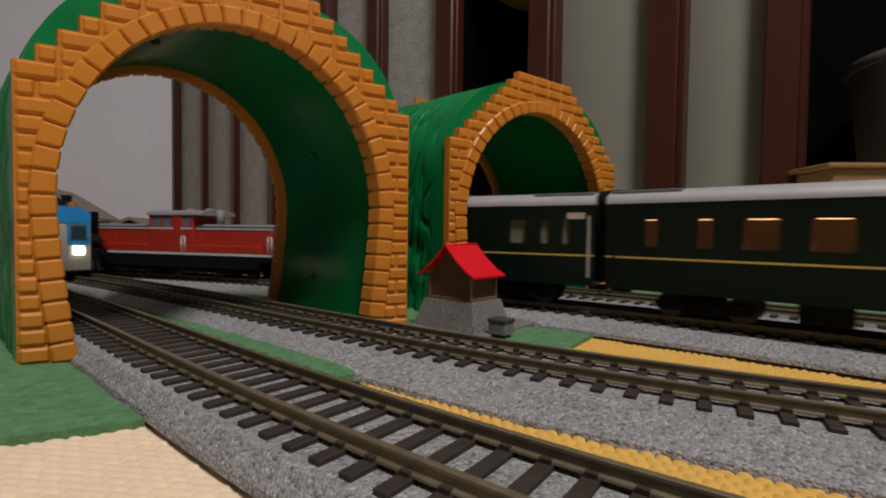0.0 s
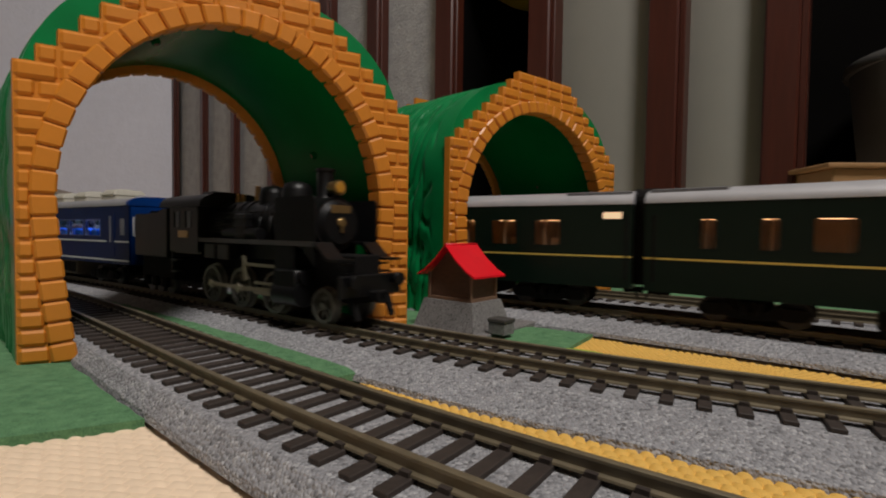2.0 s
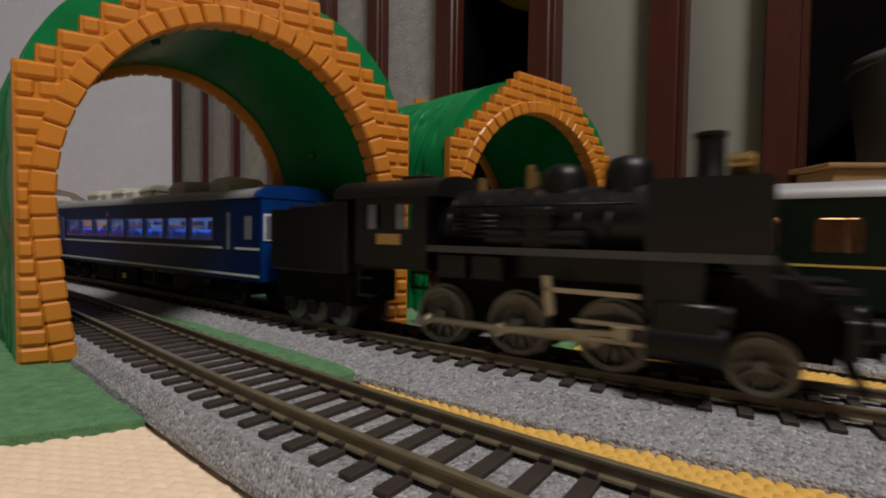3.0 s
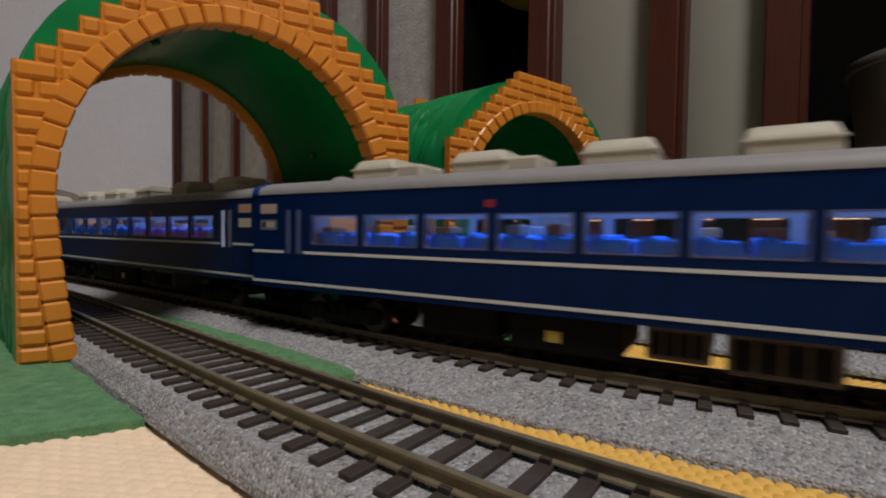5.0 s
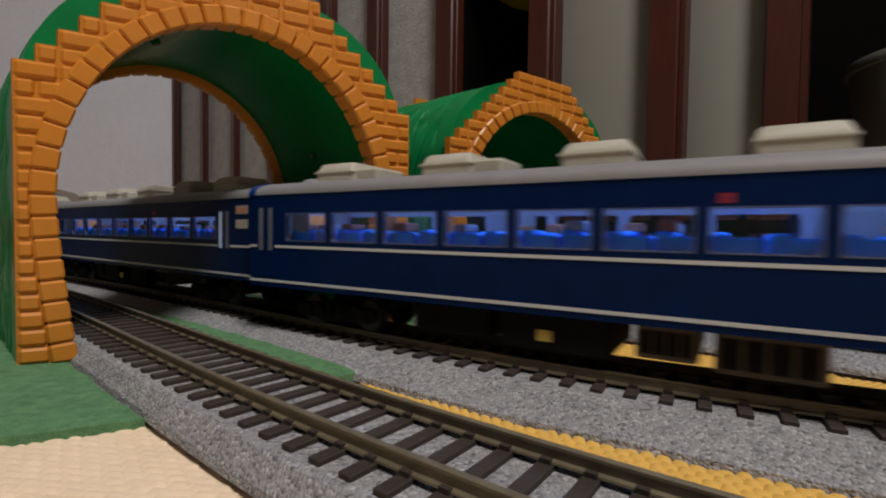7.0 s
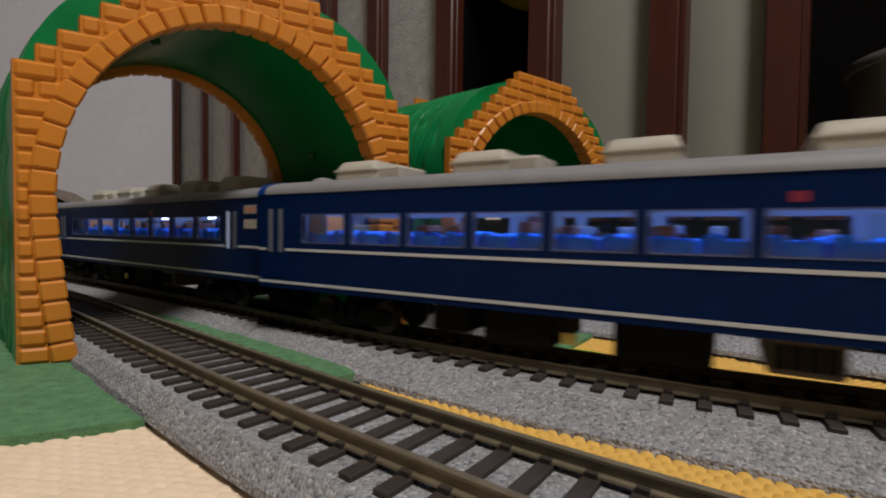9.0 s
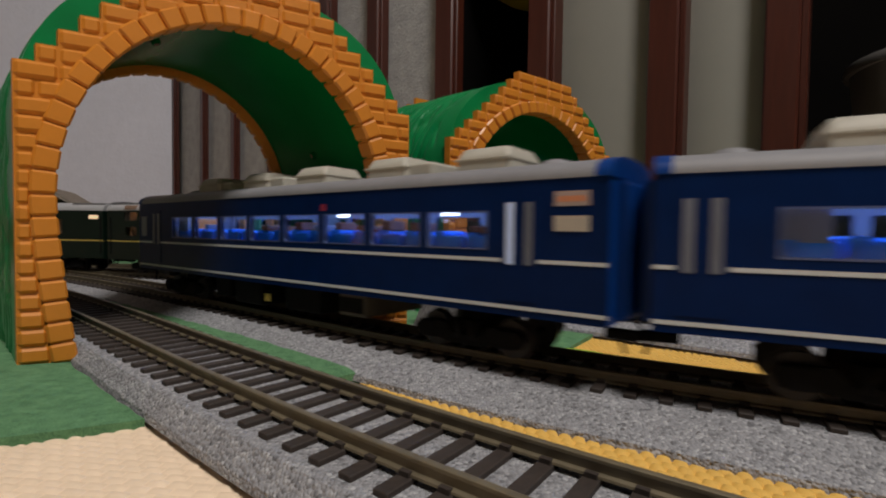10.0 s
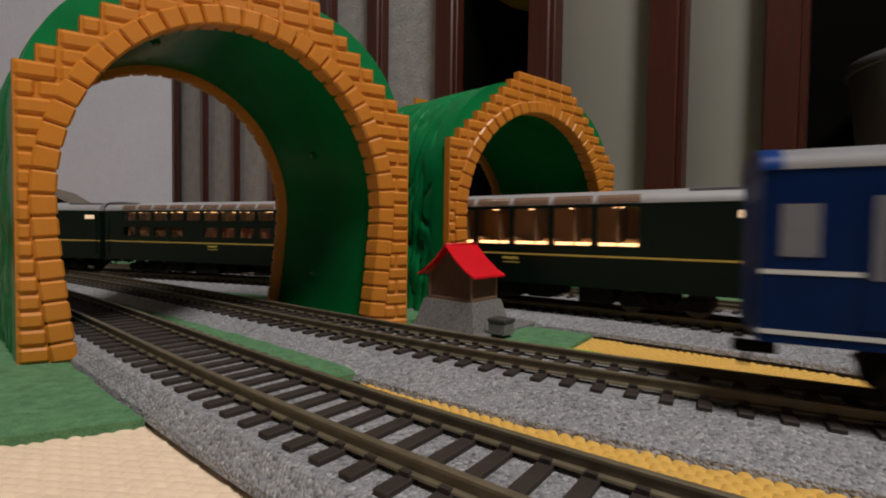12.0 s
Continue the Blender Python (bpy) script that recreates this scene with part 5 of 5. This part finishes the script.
def railcar():
    t = thing("diesel_railcar", "blue and cream railcar with a lit cab end", "model railcar")
    half, w, z0, z1 = 118.0, 34.0, 11.0, 42.0
    holes = [(-half + 20 + i * 20, -half + 33 + i * 20, 27, 37) for i in range(10)]
    coach_shell(t, half, w, z0, z1, holes, RAILCAR_CREAM, RAILCAR_BLUE, 5.0, 1)
    window_set(t, w, holes, PANE, SILVER)
    for side in (-1, 1):
        bm = bmesh.new()
        y = side * w / 2
        box(bm, -half, min(y, y + side * 0.2), 38.2, half, max(y, y + side * 0.2), z1)
        part("upper_band", bm, RAILCAR_BLUE, t, "bright blue band")
    x = half
    bm = bmesh.new()
    box(bm, x, -w / 2, 38, x + 0.4, w / 2, z1 + 1)
    part("brow", bm, RAILCAR_BLUE, t)
    for y in (-11, 11):
        bm = bmesh.new()
        box(bm, x, y - 4.2, 28, x + 0.35, y + 4.2, 37)
        f = part("cab_window", bm, SILVER, t, "silver-framed cab window")
        bm = bmesh.new()
        box(bm, x + 0.2, y - 3.5, 28.7, x + 0.5, y + 3.5, 36.3)
        part("pane", bm, CAB_GLASS, f, "dark teal cab pane")
        bm = bmesh.new()
        box(bm, x, y - 5.6, 25.6, x + 0.25, y + 5.6, 38)
        part("window_surround", bm, RAILCAR_BLUE, t, "bright blue band round the cab window")
        bm = bmesh.new()
        box(bm, x, y - 2.6, 20, x + 0.9, y + 2.6, 24.5, 0.3)
        part("headlight", bm, HEADLIGHT, t, "lit square headlight")
    # two small blocks low on the cab end; the pink one glows
    for y, mat in ((-4.5, TAIL_PINK), (-1.5, RAILCAR_BLUE)):
        bm = bmesh.new()
        box(bm, x + 0.4, y - 1.4, 12, x + 2.2, y + 1.4, 18, 0.4)
        part("end_block", bm, mat, t)
    for q in (-1, 1):
        bogie(t, q * (half - 34))
    underfloor(t, [(-40, -10, 4, 14), (0, 34, 4, 14)])
    return t


# ---- steam locomotive: x = 0 at the coupler in front, the engine stretches to -187
DRIVERS, DRIVER_R, LEAD_R, CRANK = (-106.0, -80.0, -53.5), 8.9, 6.6, 4.0
LEAD_X = -21.5


def steam_engine():
    t = thing("steam_locomotive", "black steam tank-tender locomotive with smoke plates and polished rods", "model locomotive")
    # boiler
    bm = bmesh.new()
    cyl(bm, (-110, 0, 38), (-50, 0, 38), 11.2, 10.4, 28)
    part("boiler", bm, LOCO_BLACK, t, smooth=40)
    for x in (-98, -84, -78, -58):
        bm = bmesh.new()
        cyl(bm, (x - 0.5, 0, 38), (x + 0.5, 0, 38), 11.4 if x < -70 else 11.0, seg=28)
        part("boiler_band", bm, LOCO_BLACK, t, smooth=40)
    bm = bmesh.new()
    cyl(bm, (-50, 0, 38), (-26, 0, 38), 10.9, 10.9, 28)
    sb = part("smokebox", bm, LOCO_BLACK, t, smooth=40)
    bm = bmesh.new()
    cyl(bm, (-26, 0, 38), (-23.6, 0, 38), 9.8, 8.0, 28)
    part("smokebox_door", bm, LOCO_BLACK, sb, smooth=40)
    bm = bmesh.new()
    lathe(bm, [(6.4, 0), (6.2, 5), (5.2, 7.6), (2.5, 8.8)], (-70.5, 0, 46.5), 20)
    part("steam_dome", bm, LOCO_BLACK, t, smooth=50)
    bm = bmesh.new()
    lathe(bm, [(6.6, 0), (6.4, 6), (5.4, 8.6), (2.5, 9.8)], (-52.5, 0, 46.5), 20)
    part("sand_dome", bm, LOCO_BLACK, t, smooth=50)
    bm = bmesh.new()
    lathe(bm, [(4.8, 0), (3.4, 2), (3.3, 11.5), (3.8, 12), (3.8, 13), (2.6, 13), (2.6, 4)], (-33.5, 0, 47.5), 20)
    part("chimney", bm, LOCO_BLACK, t, smooth=40)
    bm = bmesh.new()
    cyl(bm, (-29.5, 0, 52.5), (-24.5, 0, 52.5), 2.6, 3.0, 18)
    hl = part("headlamp", bm, BRASS, t, "brass headlamp with an amber lens", smooth=40)
    bm = bmesh.new()
    cyl(bm, (-24.5, 0, 52.5), (-24.0, 0, 52.5), 2.4, 2.0, 18)
    part("lens", bm, LAMP_AMBER, hl)
    bm = bmesh.new()
    box(bm, -28.5, -1.5, 47.5, -26.5, 1.5, 50.5)
    part("lamp_bracket", bm, LOCO_BLACK, hl)
    bm = bmesh.new()
    cyl(bm, (-80, -2, 48.5), (-80, -2, 55.5), 1.5, 1.2, 12)
    cyl(bm, (-80, 2, 48.5), (-80, 2, 54), 1.1, 0.9, 12)
    part("safety_valve", bm, BRASS, t, "brass safety valve", smooth=40)
    bm = bmesh.new()
    for y in (-2.2, 0.4):
        cyl(bm, (-97, y, 48.6), (-97, y, 52.6), 1.1, 0.9, 10)
    part("whistle", bm, BRASS, t, smooth=40)
    # number plates as plain brass bars
    bm = bmesh.new()
    box(bm, -24.4, -5, 42.2, -23.4, 5, 45.4, 0.2)
    part("plate", bm, BRASS, t)
    bm = bmesh.new()
    cyl(bm, (-23.6, 0, 38.5), (-22.6, 0, 38.5), 2.2, 1.6, 12)
    box(bm, -23.4, -0.6, 34.5, -22.8, 0.6, 38)
    part("door_ornament", bm, BRASS, t)
    # running boards, frames, front beam
    bm = bmesh.new()
    box(bm, -112, -7.8, 22, -46, 7.8, 31, 0.5)
    part("ash_pan", bm, LOCO_BLACK, t)
    for side in (-1, 1):
        bm = bmesh.new()
        prism(bm, [(-112, 29.6), (-20, 29.6), (-13, 24), (-6, 24), (-6, 25), (-12.6, 25), (-19.6, 30.8), (-112, 30.8)], min(side * 8, side * 16), max(side * 8, side * 16), "y")
        part("running_board", bm, LOCO_BLACK, t)
        # smoke plate: upright sheet with a cut-away lower front corner
        bm = bmesh.new()
        y = side * 15.6
        prism(bm, [(-45, 16), (-45, 47), (-44, 48.2), (-21, 48.2), (-19.8, 47), (-19.8, 22), (-32, 32), (-33, 16)], y - 0.4, y + 0.4, "y")
        part("smoke_plate", bm, LOCO_BLACK, t)
        bm = bmesh.new()
        cyl(bm, (-100, side * 11.7, 43), (-48, side * 11.4, 43), 0.35, seg=6)
        for x in (-98, -84, -70, -56):
            cyl(bm, (x, side * 10, 43), (x, side * 12, 43), 0.4, seg=6)
        part("handrail", bm, LOCO_BLACK, t)
        bm = bmesh.new()
        cyl(bm, (-88, side * 12.8, 33.5), (-60, side * 12.8, 33.5), 2.6, seg=14)
        part("air_tank", bm, LOCO_BLACK, t, smooth=40)
        bm = bmesh.new()
        for k in range(5):
            cyl(bm, (-100, side * 12.2, 34 + k * 1.5), (-86, side * 12.2, 34 + k * 1.5), 0.4, seg=6)
        part("pipe_coil", bm, LOCO_BLACK, t)
        bm = bmesh.new()
        cyl(bm, (-44, side * 13.8, 10.6), (-28, side * 13.8, 10.6), 5.0, seg=18)
        box(bm, -43, side * 13.8 - 4, 12, -29, side * 13.8 + 4, 20, 0.6)
        cyl(bm, (-45, side * 13.8, 17.2), (-27, side * 13.8, 17.2), 2.8, seg=14)
        part("cylinder", bm, LOCO_BLACK, t, smooth=40)
        bm = bmesh.new()
        box(bm, -62, side * 14.4 - 0.5, 12.4, -44, side * 14.4 + 0.5, 13.4)
        box(bm, -62, side * 14.4 - 0.5, 8.2, -44, side * 14.4 + 0.5, 9.2)
        box(bm, -70, side * 15 - 0.5, 19.8, -46, side * 15 + 0.5, 21.0)
        prism(bm, [(-70.6, 24), (-68.3, 24), (-67, 14), (-69.4, 13)], side * 15 - 0.5, side * 15 + 0.5, "y")
        part("valve_gear", bm, STEEL, t, "polished slide bars and links")
        bm = bmesh.new()
        for k in range(3):
            box(bm, -7.5 - k * 1.4, side * 9 - 3.2, 16 + k * 3.2, -6.5 - k * 1.4, side * 9 + 3.2, 16.8 + k * 3.2)
        cyl(bm, (-5, side * 11, 17), (-1.5, side * 11, 17), 2.0, 2.6, 12)
        part("front_step", bm, LOCO_BLACK, t)
    bm = bmesh.new()
    box(bm, -110, -6.5, 8, -8, 6.5, 26, 0.3)
    part("main_frame", bm, BLACK_UNDER, t)
    bm = bmesh.new()
    box(bm, -8, -15.5, 11, -5.4, 15.5, 19, 0.4)
    part("buffer_beam", bm, LOCO_BLACK, t)
    bm = bmesh.new()
    box(bm, -6, -1.8, 9.5, 0, 1.8, 13, 0.5)
    box(bm, -1.5, -2.6, 8.6, 0, 2.6, 13.6, 0.5)
    part("coupler", bm, BLACK_UNDER, t)
    bm = bmesh.new()
    for y in (-8.8, 8.8):
        prism(bm, [(-8, 11), (-6, 11), (-3.2, 3), (-4.6, 2.4)], y - 1.2, y + 1.2, "y")
    part("rail_guard", bm, BLACK_UNDER, t)
    # pipes, pump and steps along the boiler side
    for side in (-1, 1):
        for x in (-104, -92, -64, -56):
            bm = bmesh.new()
            cyl(bm, (x, side * 11.9, 30.5), (x + 1.5, side * 11.6, 41), 0.45, seg=6)
            cyl(bm, (x + 1.5, side * 11.6, 41), (x + 2.0, side * 7.5, 47), 0.4, seg=6)
            part("pipe", bm, LOCO_BLACK, t)
        bm = bmesh.new()
        box(bm, -77, side * 13 - 2.4, 30.8, -69, side * 13 + 2.4, 42.5, 0.8)
        pump = part("air_pump", bm, LOCO_BLACK, t)
        for z in (33, 36.5, 40):
            bm = bmesh.new()
            box(bm, -77.4, side * 13 - 2.8, z, -68.6, side * 13 + 2.8, z + 0.7, 0.1)
            part("pump_ring", bm, LOCO_BLACK, pump)
        # strip of lighter grey along the outer edge of the board
        bm = bmesh.new()
        box(bm, -112, side * 16 - 0.25, 29.2, -20, side * 16 + 0.25, 31.2)
        part("board_edge", bm, EDGE_GREY, t, "lighter grey edge of the running board")
        for x in (-100, -88):
            bm = bmesh.new()
            box(bm, x - 5, side * 12.5 - 2.5, 21.5, x + 5, side * 12.5 + 2.5, 28.8, 0.5)
            part("under_box", bm, LOCO_BLACK, t)
    # cab
    for side in (-1, 1):
        for x0, x1 in ((-133.5, -126.5), (-121, -114)):
            bm = bmesh.new()
            y = side * 15.9
            box(bm, x0 + 0.6, y - 0.15, 36, x1 - 2.6, y + 0.15, 44)
            part("cab_pane", bm, DOOR_GLASS, t, "grey sliding cab window")
    for side in (-1, 1):
        bm = bmesh.new()
        y = side * 16.6
        side_wall(bm, min(y, y - side), max(y, y - side), -138, -108, 24, 46.5, [(-133.5, -126.5, 36, 44), (-121, -114, 36, 44)])
        part("cab_side", bm, LOCO_BLACK, t)
        bm = bmesh.new()
        box(bm, -128, min(y, y + side * 0.3), 31, -118, max(y, y + side * 0.3), 34.5)
        part("plate", bm, BRASS, t)
        bm = bmesh.new()
        for za in (19, 13):
            box(bm, -137, side * 15 - 1.6, za, -130, side * 15 + 1.6, za + 0.8)
        box(bm, -137.5, side * 15.5 - 0.4, 13, -136.5, side * 15.5 + 0.4, 24)
        part("cab_step", bm, LOCO_BLACK, t)
    bm = bmesh.new()
    side_wall(bm, -15.6, 15.6, -108.8, -108, 24, 46.5, [])
    part("cab_front", bm, LOCO_BLACK, t)
    bm = bmesh.new()
    prism(bm, roof_outline(36, 46.8, 6.5), -147, -103, "x")
    part("cab_roof", bm, LOCO_BLACK, t, smooth=35)
    bm = bmesh.new()
    box(bm, -128, -5, 52.6, -116, 5, 54.6, 0.5)
    part("roof_hatch", bm, LOCO_BLACK, t)
    bm = bmesh.new()
    box(bm, -138, -15, 23, -108, 15, 25)
    part("cab_floor", bm, LOCO_BLACK, t)
    # tender
    bm = bmesh.new()
    prism(bm, [(-185, 20), (-143, 20), (-143, 46), (-150, 46), (-153, 43.5), (-185, 43.5)], -16, 16, "y")
    bmesh.ops.bevel(bm, geom=list(bm.edges), offset=0.5, segments=1, affect="EDGES")
    part("tender_tank", bm, LOCO_BLACK, t)
    bm = bmesh.new()
    for i in range(60):
        rnd = random.Random(i)
        c = Vector((rnd.uniform(-180, -156), rnd.uniform(-11, 11), 43.4 + rnd.uniform(0, 1.6)))
        bmesh.ops.create_icosphere(bm, subdivisions=1, radius=rnd.uniform(1.2, 2.2), matrix=Matrix.Translation(c))
    part("coal", bm, BLACK_UNDER, t)["kind"] = "stuff"
    bm = bmesh.new()
    box(bm, -185, -12, 8, -143, 12, 20, 0.4)
    part("tender_frame", bm, BLACK_UNDER, t)
    for x in (-176, -164, -151):
        bm = bmesh.new()
        for side in (-1, 1):
            wheel(bm, 0, side * 9.4, 0, 5.4, side)
        cyl(bm, (0, -9, 0), (0, 9, 0), 1, seg=8)
        q = part("wheelset", bm, WHEEL_GREY, t)
        q.location = (x * MM, 0, 5.4 * MM)
        for side in (-1, 1):
            bm = bmesh.new()
            box(bm, x - 2.4, side * 13 - 1.2, 3.6, x + 2.4, side * 13 + 1.2, 9, 0.4)
            part("axle_box", bm, BLACK_UNDER, t)
    bm = bmesh.new()
    box(bm, -187.5, -1.6, 8, -184, 1.6, 11, 0.4)
    part("rear_coupler", bm, BLACK_UNDER, t)
    # wheels and rods that move
    moving = []
    for x in DRIVERS:
        bm = bmesh.new()
        cyl(bm, (0, -9, 0), (0, 9, 0), 1.3, seg=10)
        q = part("driving_axle", bm, WHEEL_GREY, t, "steel axle with spoked driving wheels")
        for side in (-1, 1):
            bm = bmesh.new()
            wheel(bm, 0, side * 9.5, 0, DRIVER_R, side, spokes=12)
            part("driving_wheel", bm, WHEEL_GREY, q)
            bm = bmesh.new()
            cyl(bm, (CRANK, side * 9.5, 0), (CRANK, side * 14, 0), 0.9, seg=8)
            part("crank_pin", bm, STEEL, q)
        moving.append(("turn", q, Vector((x, 0, DRIVER_R)), DRIVER_R))
    bm = bmesh.new()
    for side in (-1, 1):
        wheel(bm, 0, side * 9.5, 0, LEAD_R, side, spokes=9)
    cyl(bm, (0, -9, 0), (0, 9, 0), 1.1, seg=10)
    q = part("pilot_wheelset", bm, WHEEL_GREY, t, "spoked steel pilot wheels")
    moving.append(("turn", q, Vector((LEAD_X, 0, LEAD_R)), LEAD_R))
    for side in (-1, 1):
        bm = bmesh.new()
        y = side * 12.6
        box(bm, DRIVERS[0], y - 0.5, -0.8, DRIVERS[2], y + 0.5, 0.8, 0.2)
        for x in DRIVERS:
            cyl(bm, (x, y - 0.7, 0), (x, y + 0.7, 0), 1.7, seg=12)
        q = part("coupling_rod", bm, STEEL, t, "polished coupling rod")
        moving.append(("rod", q, None, 0))
        bm = bmesh.new()
        y = side * 14.0
        box(bm, 0, y - 0.5, -0.9, 34, y + 0.5, 0.9, 0.2)
        cyl(bm, (0, y - 0.7, 0), (0, y + 0.7, 0), 1.9, seg=12)
        box(bm, 32, y - 1.2, -1.8, 36, y + 1.2, 1.8, 0.3)
        q = part("main_rod", bm, STEEL, t, "polished main rod")
        moving.append(("main", q, None, 0))
    return t, moving


# ---------------------------------------------------------------- building the place
ground_and_room()
lattice_wall()
corner_things()
toy_tunnel(-133.4, 147.9, 29.0, 138.0, 88.0, 1.0, 1.0, "green toy tunnel with orange brick portal over two tracks")
toy_tunnel(3.2, 246.0, 37.7, 138.0, 88.0, 1.1, 0.975, "green toy tunnel with orange brick portal over the far tracks")
hut()
model_shed(-528, 655, 25, 94, 120, 66, 98, "dark wooden model shed with a brown-grey tiled roof")
model_shed(-452, 705, 20, 70, 80, 46, 62, "low model shed with a grey roof behind the tracks")

# felt sheets on the mat
felt_strip("felt_sheet", "green felt sheet beside the near track", LINE_1, -150, -22.2, -420, 12, skew=0.5)
felt_strip("felt_sheet", "narrow green felt strip between the near tracks", LINE_1, 20.5, 34, -400, 22, None, 0.0, 1.6)
felt_strip("felt_sheet", "green felt sheet between the far tracks", LINE_2, 27.7, 78, -460, 64)
felt_strip("felt_sheet", "green felt sheet behind the far track", LINE_3, 87.5, 300, -800, 500)
felt_strip("felt_sheet", "lime-green felt corner over the yellow mat", LINE_2, 35.0, 46, 60, 80, LIME_FELT, 0.6, 0.25)


def in_front(x, y):
    o, s = offset_of(LINE_1, x, y)
    return o < -22.4 and s > 9 + 0.5 * (o + 22) and x < 60


def between_far(x, y):
    o2, s2 = offset_of(LINE_2, x, y)
    o3, s3 = offset_of(LINE_3, x, y)
    return o2 > 32.4 and o3 < -29.2 and s2 > 62 and s2 < 520


def between_near(x, y):
    o1, s1 = offset_of(LINE_1, x, y)
    o2, s2 = offset_of(LINE_2, x, y)
    return o1 > 20.5 and o2 < -31.0 and s1 > 26 and s1 < 300


weave("straw_mat", "straw-coloured woven mat in front of the near track", MAT_BEIGE, (-200, -20, 100, 170), in_front, MAT_Z - 0.1, 4.2, 2.2, 0.6, -0.1)
weave("yellow_mat", "golden yellow woven mat between the far tracks", MAT_YELLOW, (-120, 40, 420, 330), between_far, MAT_Z - 0.1, 2.5, 2.0, 0.9, -0.62)
weave("yellow_mat", "golden yellow woven mat between the near tracks", MAT_YELLOW, (-160, 0, 260, 200), between_near, FLOOR_Z - 0.9, 3.0, 2.4, 0.9, -0.66)

engine, engine_parts = steam_engine()
BLUE_LABELS = ("blue passenger coach with brake compartment, white lines and lit blue seats", "blue passenger coach with nine windows and lit blue seats", "blue passenger coach with white lines and cream roof units", "blue tail coach with white lines and lit windows")
blue_train = [blue_coach(266, st, k, lb) for st, k, lb in zip((27.1, 29.0, 28.0, 28.0), (4, 1, 2, 3), BLUE_LABELS)]
diesel = red_diesel()
GREEN_CUTS = (-223, 0, 245, 500, 754, 980, 1210, 1440, 1690)
GREEN_KINDS = ("generator", "cabin", "cabin", "cabin", "panorama", "panorama", "salon", "cabin")
GREEN_LABELS = {"generator": "dark green generator coach with pale windows and a white mark", "cabin": "dark green sleeping coach with gold line and warm lit windows", "panorama": "dark green coach with panorama windows high in the side", "salon": "dark green lounge coach with tall warm lit windows"}
green_train = [green_coach(b - a, k, GREEN_LABELS[k]) for a, b, k in zip(GREEN_CUTS, GREEN_CUTS[1:], GREEN_KINDS)]
local_car = railcar()

build_track(LINE_1, 0, -900, 420, (-330, 200), (22.0, 22.0), "grey ballasted model railway track in front of the camera")
build_track(LINE_2, 0, -1700, 1500, (-420, 320), (27.5, 32.5), "grey ballasted model railway track through the near tunnel")
build_track(LINE_3, 0, -2100, 2000, (-420, 420), (29.0, 29.0), "grey ballasted model railway track through the far tunnel")
build_track(LINE_3, 60, -1200, 900, (-60, -20), (27.0, 27.0), "grey ballasted model railway track furthest from the camera")


# ---------------------------------------------------------------- what moves
BLUE_SEEN = ((0, -751), (0.5, -672), (1.0, -595), (1.5, -522), (2.0, -450), (2.5, -379), (3.0, -306), (5.0, -45), (5.5, 17), (6.2, 111), (7.2, 244), (9.2, 519), (10.5, 702), (12, 917))
BLUE_RUN = np.polyfit([p[0] for p in BLUE_SEEN], [p[1] for p in BLUE_SEEN], 4)


def blue_place(t):
    """Where the joint between the first two blue coaches is along its line."""
    return float(np.polyval(BLUE_RUN, t))


def green_place(t):
    return 3.0 - 114.0 * t


def local_place(t):
    return -198.0 - 200.0 * t if t < 1.0 else -398.0 - 200.0 * (1 - math.exp(-(t - 1.0))) 


def motions():
    times = [i * 0.2 for i in range(61)]
    for i, ob in enumerate(blue_train):
        walk(ob, [(t, LINE_2.ride(blue_place(t) + 133 - 266 * i, 89)) for t in times])
    def engine_pose(t):
        front = blue_place(t) + 266 + 191
        a, b = LINE_2.at(front - 165)[0], LINE_2.at(front - 35)[0]
        d = (b - a).normalized()
        o = b + d * 35
        return pose(o.x * MM, o.y * MM, 0, 0, 0, math.degrees(math.atan2(d.y, d.x)))
    walk(engine, [(t, engine_pose(t)) for t in times])
    walk(diesel, [(t, LINE_3.ride(green_place(t) - 223 - 108, 55)) for t in times])
    for ob, a, b in zip(green_train, GREEN_CUTS, GREEN_CUTS[1:]):
        walk(ob, [(t, LINE_3.ride(green_place(t) + (a + b) / 2, 75)) for t in times])
    walk(local_car, [(t, LINE_1.ride(local_place(t) - 118, 84)) for t in times])
    fine = [i / 15 for i in range(181)]
    for what, ob, at, r in engine_parts:
        rows = []
        for t in fine:
            turn = blue_place(t) / (r or DRIVER_R)
            c, s = CRANK * math.cos(turn), -CRANK * math.sin(turn)
            if what == "turn":
                m = Matrix.Translation(at * MM) @ Matrix.Rotation(turn, 4, "Y")
            elif what == "rod":
                m = Matrix.Translation(Vector((c, 0, DRIVER_R + s)) * MM)
            else:
                pin = Vector((DRIVERS[1] + c, 0, DRIVER_R + s))
                dz = 10.8 - pin.z
                m = Matrix.Translation(pin * MM) @ Matrix.Rotation(-math.asin(dz / 34), 4, "Y")
            rows.append((t, m))
        walk(ob, rows)


motions()
